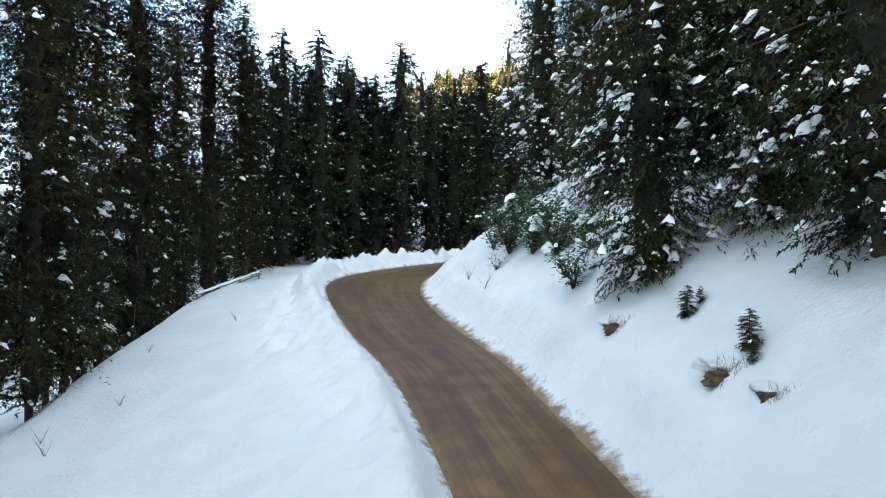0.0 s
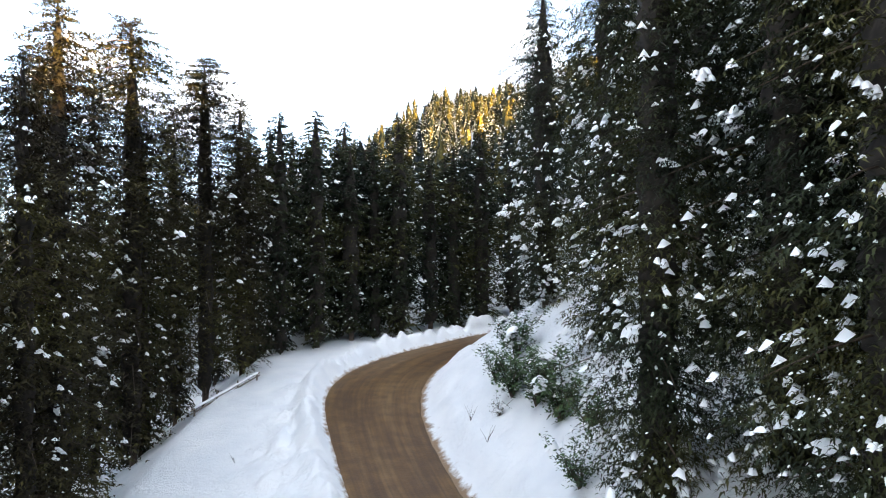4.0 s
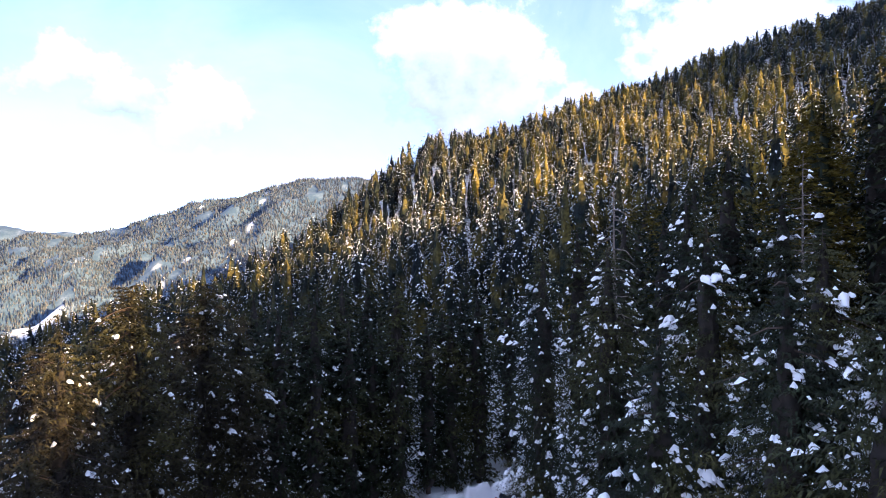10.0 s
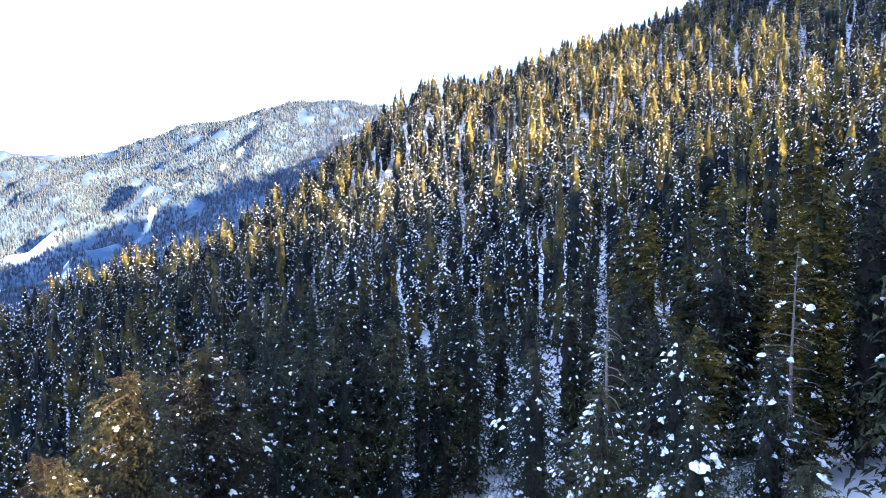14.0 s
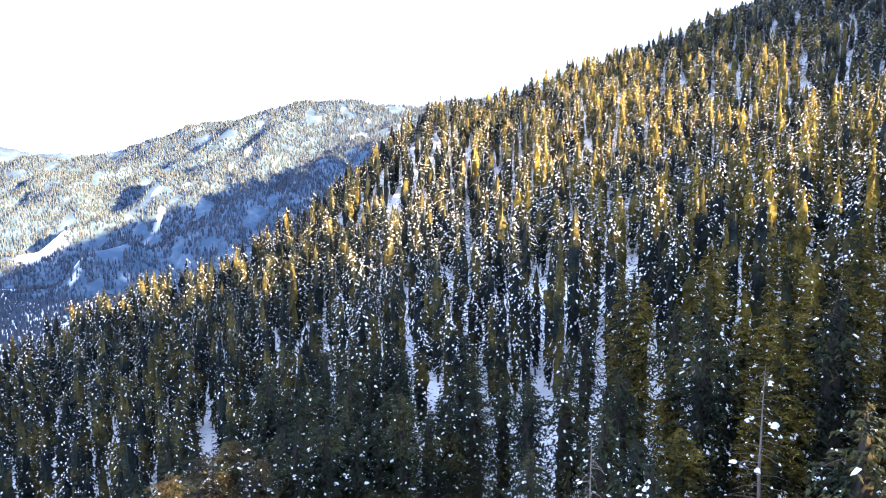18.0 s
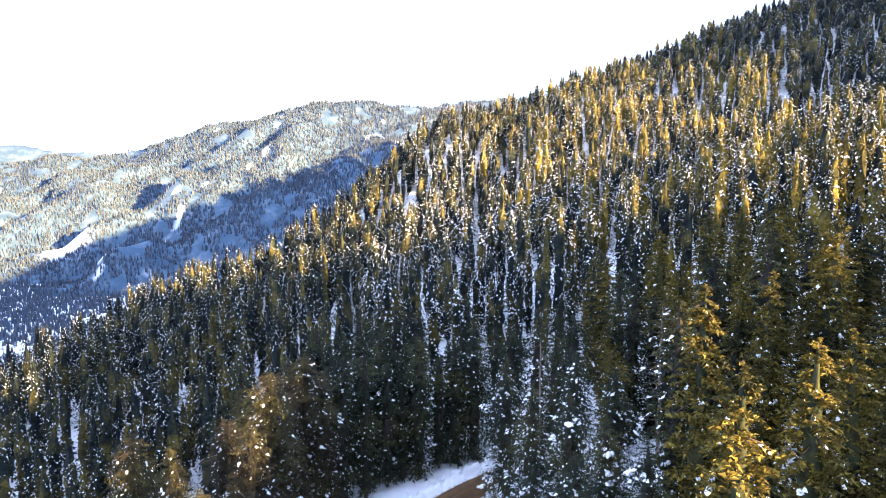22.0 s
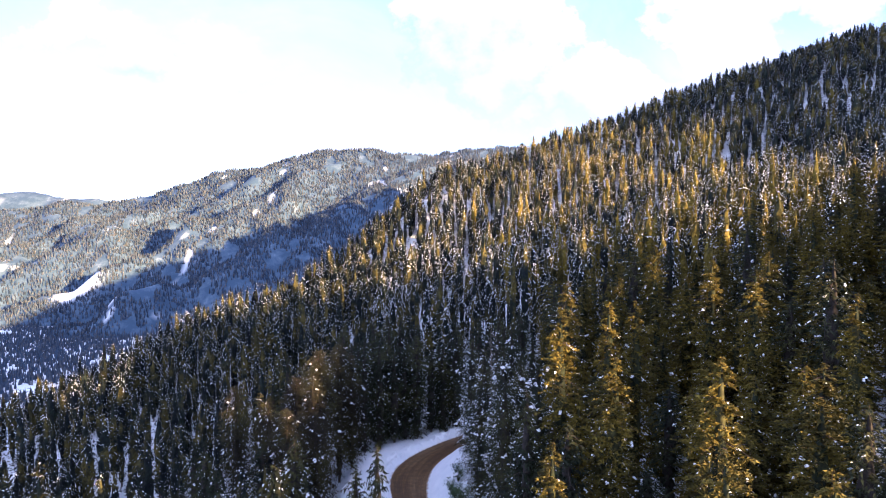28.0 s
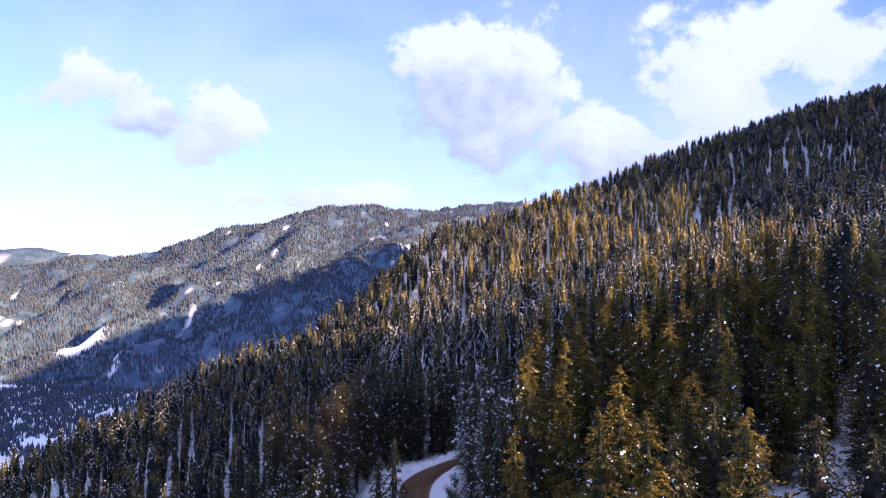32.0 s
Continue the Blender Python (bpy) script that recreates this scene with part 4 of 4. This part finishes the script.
def build_bush(x, y, size, seed, leafy, label):
    """A bush on the bank: forked stems, small leaves, snow caught in it."""
    r = np.random.RandomState(seed)
    root = tagged(new("bush"), label, "bush", "bushes on the bank")
    root.matrix_world = pose(x, y, floor_at(x, y) - 0.1)
    stems, tips = [], []
    for k in range(9):
        a, lean = r.rand() * 6.283, 0.25 + 0.5 * r.rand()
        s = np.linspace(0, 1, 6)
        h = size * (0.6 + 0.5 * r.rand())
        p = np.column_stack([np.cos(a) * lean * h * s**1.3, np.sin(a) * lean * h * s**1.3, h * s]) + r.randn(6, 3) * 0.03 * size
        p[0] = (0, 0, -0.2)
        stems.append(tube(p, np.linspace(0.035, 0.008, 6) * size / 2, 5))
        tips.append(p)
        for j in range(4):
            b = p[2 + j % 4]
            e = b + (r.randn(3) * (1, 1, 0.6)) * size * 0.2
            stems.append(tube(np.array([b, (b + e) / 2 + r.randn(3) * 0.02 * size, e]), np.array([0.012, 0.008, 0.004]) * size / 2, 3))
            tips.append(np.array([b, e]))
    v, q = joined(stems)
    hang("stem", mesh_np("stem", v, q, [BARK], soft=True), root)["kind"] = "stuff"
    at = np.concatenate(tips)
    at = at[at[:, 2] > size * 0.15]
    n = leafy
    c = at[r.randint(0, len(at), n)] + r.randn(n, 3) * size * 0.075
    a, w = r.rand(n) * 6.283, size * 0.045 * (0.6 + 0.8 * r.rand(n))[:, None]
    d = np.stack([np.cos(a), np.sin(a), -0.6 + 0.5 * r.rand(n)], -1) * w
    o = np.stack([-np.sin(a), np.cos(a), r.rand(n) - 0.5], -1) * w * 0.5
    lv = np.stack([c - d, c + o, c + d, c - o], 1).reshape(-1, 3)
    hang("leaves", mesh_np("leaves", lv, np.arange(len(lv)).reshape(-1, 4), [LEAF]), root)["kind"] = "stuff"
    ends = at[r.randint(0, len(at), 30)].reshape(10, 3, 3)
    sv, sf = snow_load(r, ends, r.rand(10) * 6, np.full(10, 2.0), 16, 0.11 * size, 2)
    hang("snow", mesh_np("snow", sv, sf, [CLUMP], soft=True), root)["kind"] = "stuff"


for n, (x, y, size, leafy) in enumerate([(4.2, 50.5, 3.4, 1500), (5.6, 47.5, 3.6, 1700), (6.6, 43.5, 3.2, 1500), (3.3, 54.5, 2.6, 700), (5.0, 55.5, 3.4, 1200), (7.6, 39.5, 2.8, 1200), (6.4, 36.3, 2.4, 900), (4.4, 60, 2.6, 600), (3.2, 49.6, 1.4, 160)]):
    build_bush(x, y, size, 200 + n, leafy, "green leafy bush with snow caught in it")


def build_cut(x, y, wide, tall, seed):
    """A patch of bare earth in the bank, under a cap of snow, with roots and dry grass."""
    r = np.random.RandomState(seed)
    root = tagged(new("earth_patch"), "bare brown earth with dry grass under a snow cap", "earth", "bare patches in the bank")
    z = floor_at(x, y)
    root.matrix_world = pose(x, y, z - 0.4, 0, 0, -12 + 24 * r.rand())
    v0, f0 = ball(4)
    for name, mat, size, at, rough in (("earth", EARTH, (wide * 0.55, 0.3, tall * 0.42), (0, 0.1, tall * 0.12), 1.0), ("snow_cap", SNOW, (wide * 0.72, 0.62, tall * 0.3), (0, 0.5, tall * 0.46), 0.4)):
        lump = 1 + rough * sum(0.13 * np.sin(v0 @ (r.randn(3) * f) + r.rand() * 6) for f in (2.5, 4, 6, 9))
        hang(name, mesh_np(name, v0 * lump[:, None] * size + at, f0, [mat], soft=True), root)
    n = 150
    c = np.stack([(r.rand(n) - 0.5) * wide, -0.35 - 0.2 * r.rand(n), tall * (0.0 + 0.7 * r.rand(n))], -1)
    d = np.stack([(r.rand(n) - 0.5) * 0.3, -0.12 * r.rand(n), -0.25 + 0.55 * r.rand(n)], -1)
    w = np.array([0.015, 0, 0])
    gv = np.stack([c, c + w, c + d + w * 0.3, c + d], 1).reshape(-1, 3)
    hang("dry_grass", mesh_np("dry_grass", gv, np.arange(len(gv)).reshape(-1, 4), [EARTH]), root)["kind"] = "stuff"


for n, (x, y, wide, tall) in enumerate([(8.87, 22.1, 1.3, 1.15), (9.3, 19.75, 0.85, 0.65), (7.3, 30.1, 1.2, 0.95)]):
    build_cut(x, y, wide, tall, 300 + n)

SAPLING = [conifer(71, 30, 0.6, 8, 150, 40, 1.7, 12, 1.6, 3, 0.006, 0.04, slim=0.4, lift=0.5)]
for x, y, tall in [(9.1, 26.7, 1.3), (9.7, 26.9, 0.7), (9.6, 22.3, 1.4), (9.45, 21.7, 0.8), (13.4, 23.4, 1.0)]:
    plant(SAPLING, 0, x, y, tall, tall / 30, "young fir sapling standing out of the snow", 0.05, "fir_sapling")



def build_rail():
    """A low timber rail, half drowned in snow, along the outer edge above the drop."""
    root = tagged(new("guard_rail"), "low weathered timber rail half buried in snow", "fence")
    a, b = np.array([-24.2, 64.5]), np.array([-20.6, 72.5])
    ends = [np.array([*p, floor_at(*p)]) for p in (a, b)]
    for k in range(4):
        p = ends[0] + (ends[1] - ends[0]) * k / 3
        g = floor_at(p[0], p[1])
        v, q = tube(np.array([[p[0], p[1], g - 0.4], [p[0], p[1], g + 0.75]]), np.array([0.09, 0.08]), 7)
        hang("post", mesh_np("post", v, q, [DEADWOOD], soft=True), root)
    for lift in (0.38, 0.66):
        t = np.linspace(-0.05, 1.05, 9)[:, None]
        line = ends[0] + (ends[1] - ends[0]) * t + np.column_stack([0 * t, 0 * t, lift + 0.03 * np.sin(t * 9)])
        v, q = tube(line, np.full(9, 0.075), 7)
        hang("rail", mesh_np("rail", v, q, [DEADWOOD], soft=True), root)
    t = np.linspace(0, 1, 15)[:, None]
    line = ends[0] + (ends[1] - ends[0]) * t + np.column_stack([0 * t, 0 * t, 0.77 + 0.03 * np.sin(t * 23)])
    v, q = tube(line, 0.10 + 0.05 * np.abs(np.sin(np.arange(15) * 1.7)), 8)
    hang("snow_cap", mesh_np("snow_cap", v, q, [CLUMP], soft=True), root, "snow lying along the rail")


build_rail()


def build_twigs(x, y, size, seed):
    r = np.random.RandomState(seed)
    root = tagged(new("dry_twigs"), "bare dry twigs sticking out of the snow", "twigs", "twigs in the snow")
    root.matrix_world = pose(x, y, floor_at(x, y) - 0.1)
    for k in range(6):
        a, h = r.rand() * 6.283, size * (0.5 + 0.6 * r.rand())
        s = np.linspace(0, 1, 5)
        p = np.column_stack([np.cos(a) * h * 0.5 * s**1.4, np.sin(a) * h * 0.5 * s**1.4, h * s]) + r.randn(5, 3) * 0.02
        v, q = tube(p, np.linspace(0.014, 0.004, 5), 4)
        hang("twig", mesh_np("twig", v, q, [BARK], soft=True), root)


for n, (x, y, size) in enumerate([(-16.5, 52, 0.9), (-14.2, 60, 0.6), (-20.5, 46, 0.8), (-18.6, 38, 0.8), (-19.5, 32.5, 1.3), (-20.6, 34, 1.0), (2.2, 47.5, 1.3), (1.2, 51.5, 1.1)]):
    build_twigs(x, y, size, 400 + n)

# ---------------------------------------------------------------- the car
PAINT = material("white_car_paint", plain((0.75, 0.76, 0.78)), 0.25)
GLASS = material("dark_car_glass", plain((0.02, 0.024, 0.03)), 0.08)
RUBBER = material("tyre_rubber", noisy(20, [(0.3, (0.012, 0.012, 0.012)), (0.7, (0.03, 0.028, 0.026))], world_space=False), 0.9)
TRIM = material("black_plastic", plain((0.02, 0.02, 0.02)), 0.6)
ALLOY = material("alloy", plain((0.5, 0.5, 0.52), 0.9), 0.35)
LENS = material("red_lamp_glass", plain((0.35, 0.01, 0.01)), 0.2)


def box(w, d, h, bevel, at, taper=1.0, shift=0.0):
    bm = bmesh.new()
    bmesh.ops.create_cube(bm, size=1)
    for v in bm.verts:
        k = taper if v.co.z > 0 else 1
        v.co = Vector((v.co.x * w * (0.5 + 0.5 * k), v.co.y * d * k + (shift if v.co.z > 0 else 0), v.co.z * h)) + Vector(at)
    bmesh.ops.bevel(bm, geom=bm.edges[:], offset=bevel, segments=3, affect="EDGES", profile=0.6)
    return bm


def build_car(x, y, heading):
    root = tagged(new("car"), "white hatchback car driving up the muddy road", "car")
    root.matrix_world = pose(x, y, float(road_z(np.array([y]))[0]) + 0.04, 0, 0, heading) @ Matrix.Scale(1.08, 4)
    part("body", box(1.78, 4.1, 0.62, 0.13, (0, 0, 0.66)), PAINT, root)
    part("cabin", box(1.62, 2.7, 0.62, 0.12, (0, -0.35, 1.22), 0.74, -0.05), GLASS, root, "dark tinted windows")
    part("roof", box(1.36, 1.95, 0.10, 0.045, (0, -0.42, 1.53)), PAINT, root)
    part("tailgate", box(1.6, 0.12, 0.42, 0.05, (0, -2.02, 0.80)), PAINT, root)
    part("rear_bumper", box(1.72, 0.22, 0.26, 0.07, (0, -2.04, 0.46)), TRIM, root, "black rear bumper")
    part("front_bumper", box(1.72, 0.22, 0.3, 0.07, (0, 2.02, 0.48)), TRIM, root)
    part("number_plate", box(0.5, 0.02, 0.12, 0.005, (0, -2.10, 0.74)), PAINT, root)
    for side in (-1, 1):
        part("tail_lamp", box(0.3, 0.1, 0.16, 0.03, (side * 0.72, -2.04, 0.93)), LENS, root, "red tail lamp")
        part("side_mirror", box(0.16, 0.1, 0.12, 0.03, (side * 0.98, 0.72, 1.02)), PAINT, root)
        part("roof_rail", box(0.04, 1.6, 0.05, 0.015, (side * 0.62, -0.4, 1.61)), TRIM, root)
        for along in (-1.28, 1.28):
            bm = bmesh.new()
            bmesh.ops.create_cone(bm, cap_ends=True, segments=24, radius1=0.33, radius2=0.33, depth=0.22, matrix=Matrix.Translation((side * 0.80, along, 0.33)) @ Matrix.Rotation(radians(90), 4, "Y"))
            bmesh.ops.bevel(bm, geom=[e for e in bm.edges if len(e.link_faces) == 2 and e.calc_face_angle(0) > 1], offset=0.04, segments=2, affect="EDGES")
            wheel = part("wheel", bm, RUBBER, root, "black tyre")
            bm = bmesh.new()
            bmesh.ops.create_cone(bm, cap_ends=True, segments=16, radius1=0.21, radius2=0.19, depth=0.03, matrix=Matrix.Translation((side * 0.925, along, 0.33)) @ Matrix.Rotation(radians(90 * side), 4, "Y"))
            part("rim", bm, ALLOY, wheel, "silver wheel rim")
    return root


build_car(8.6, 95.9, -55)
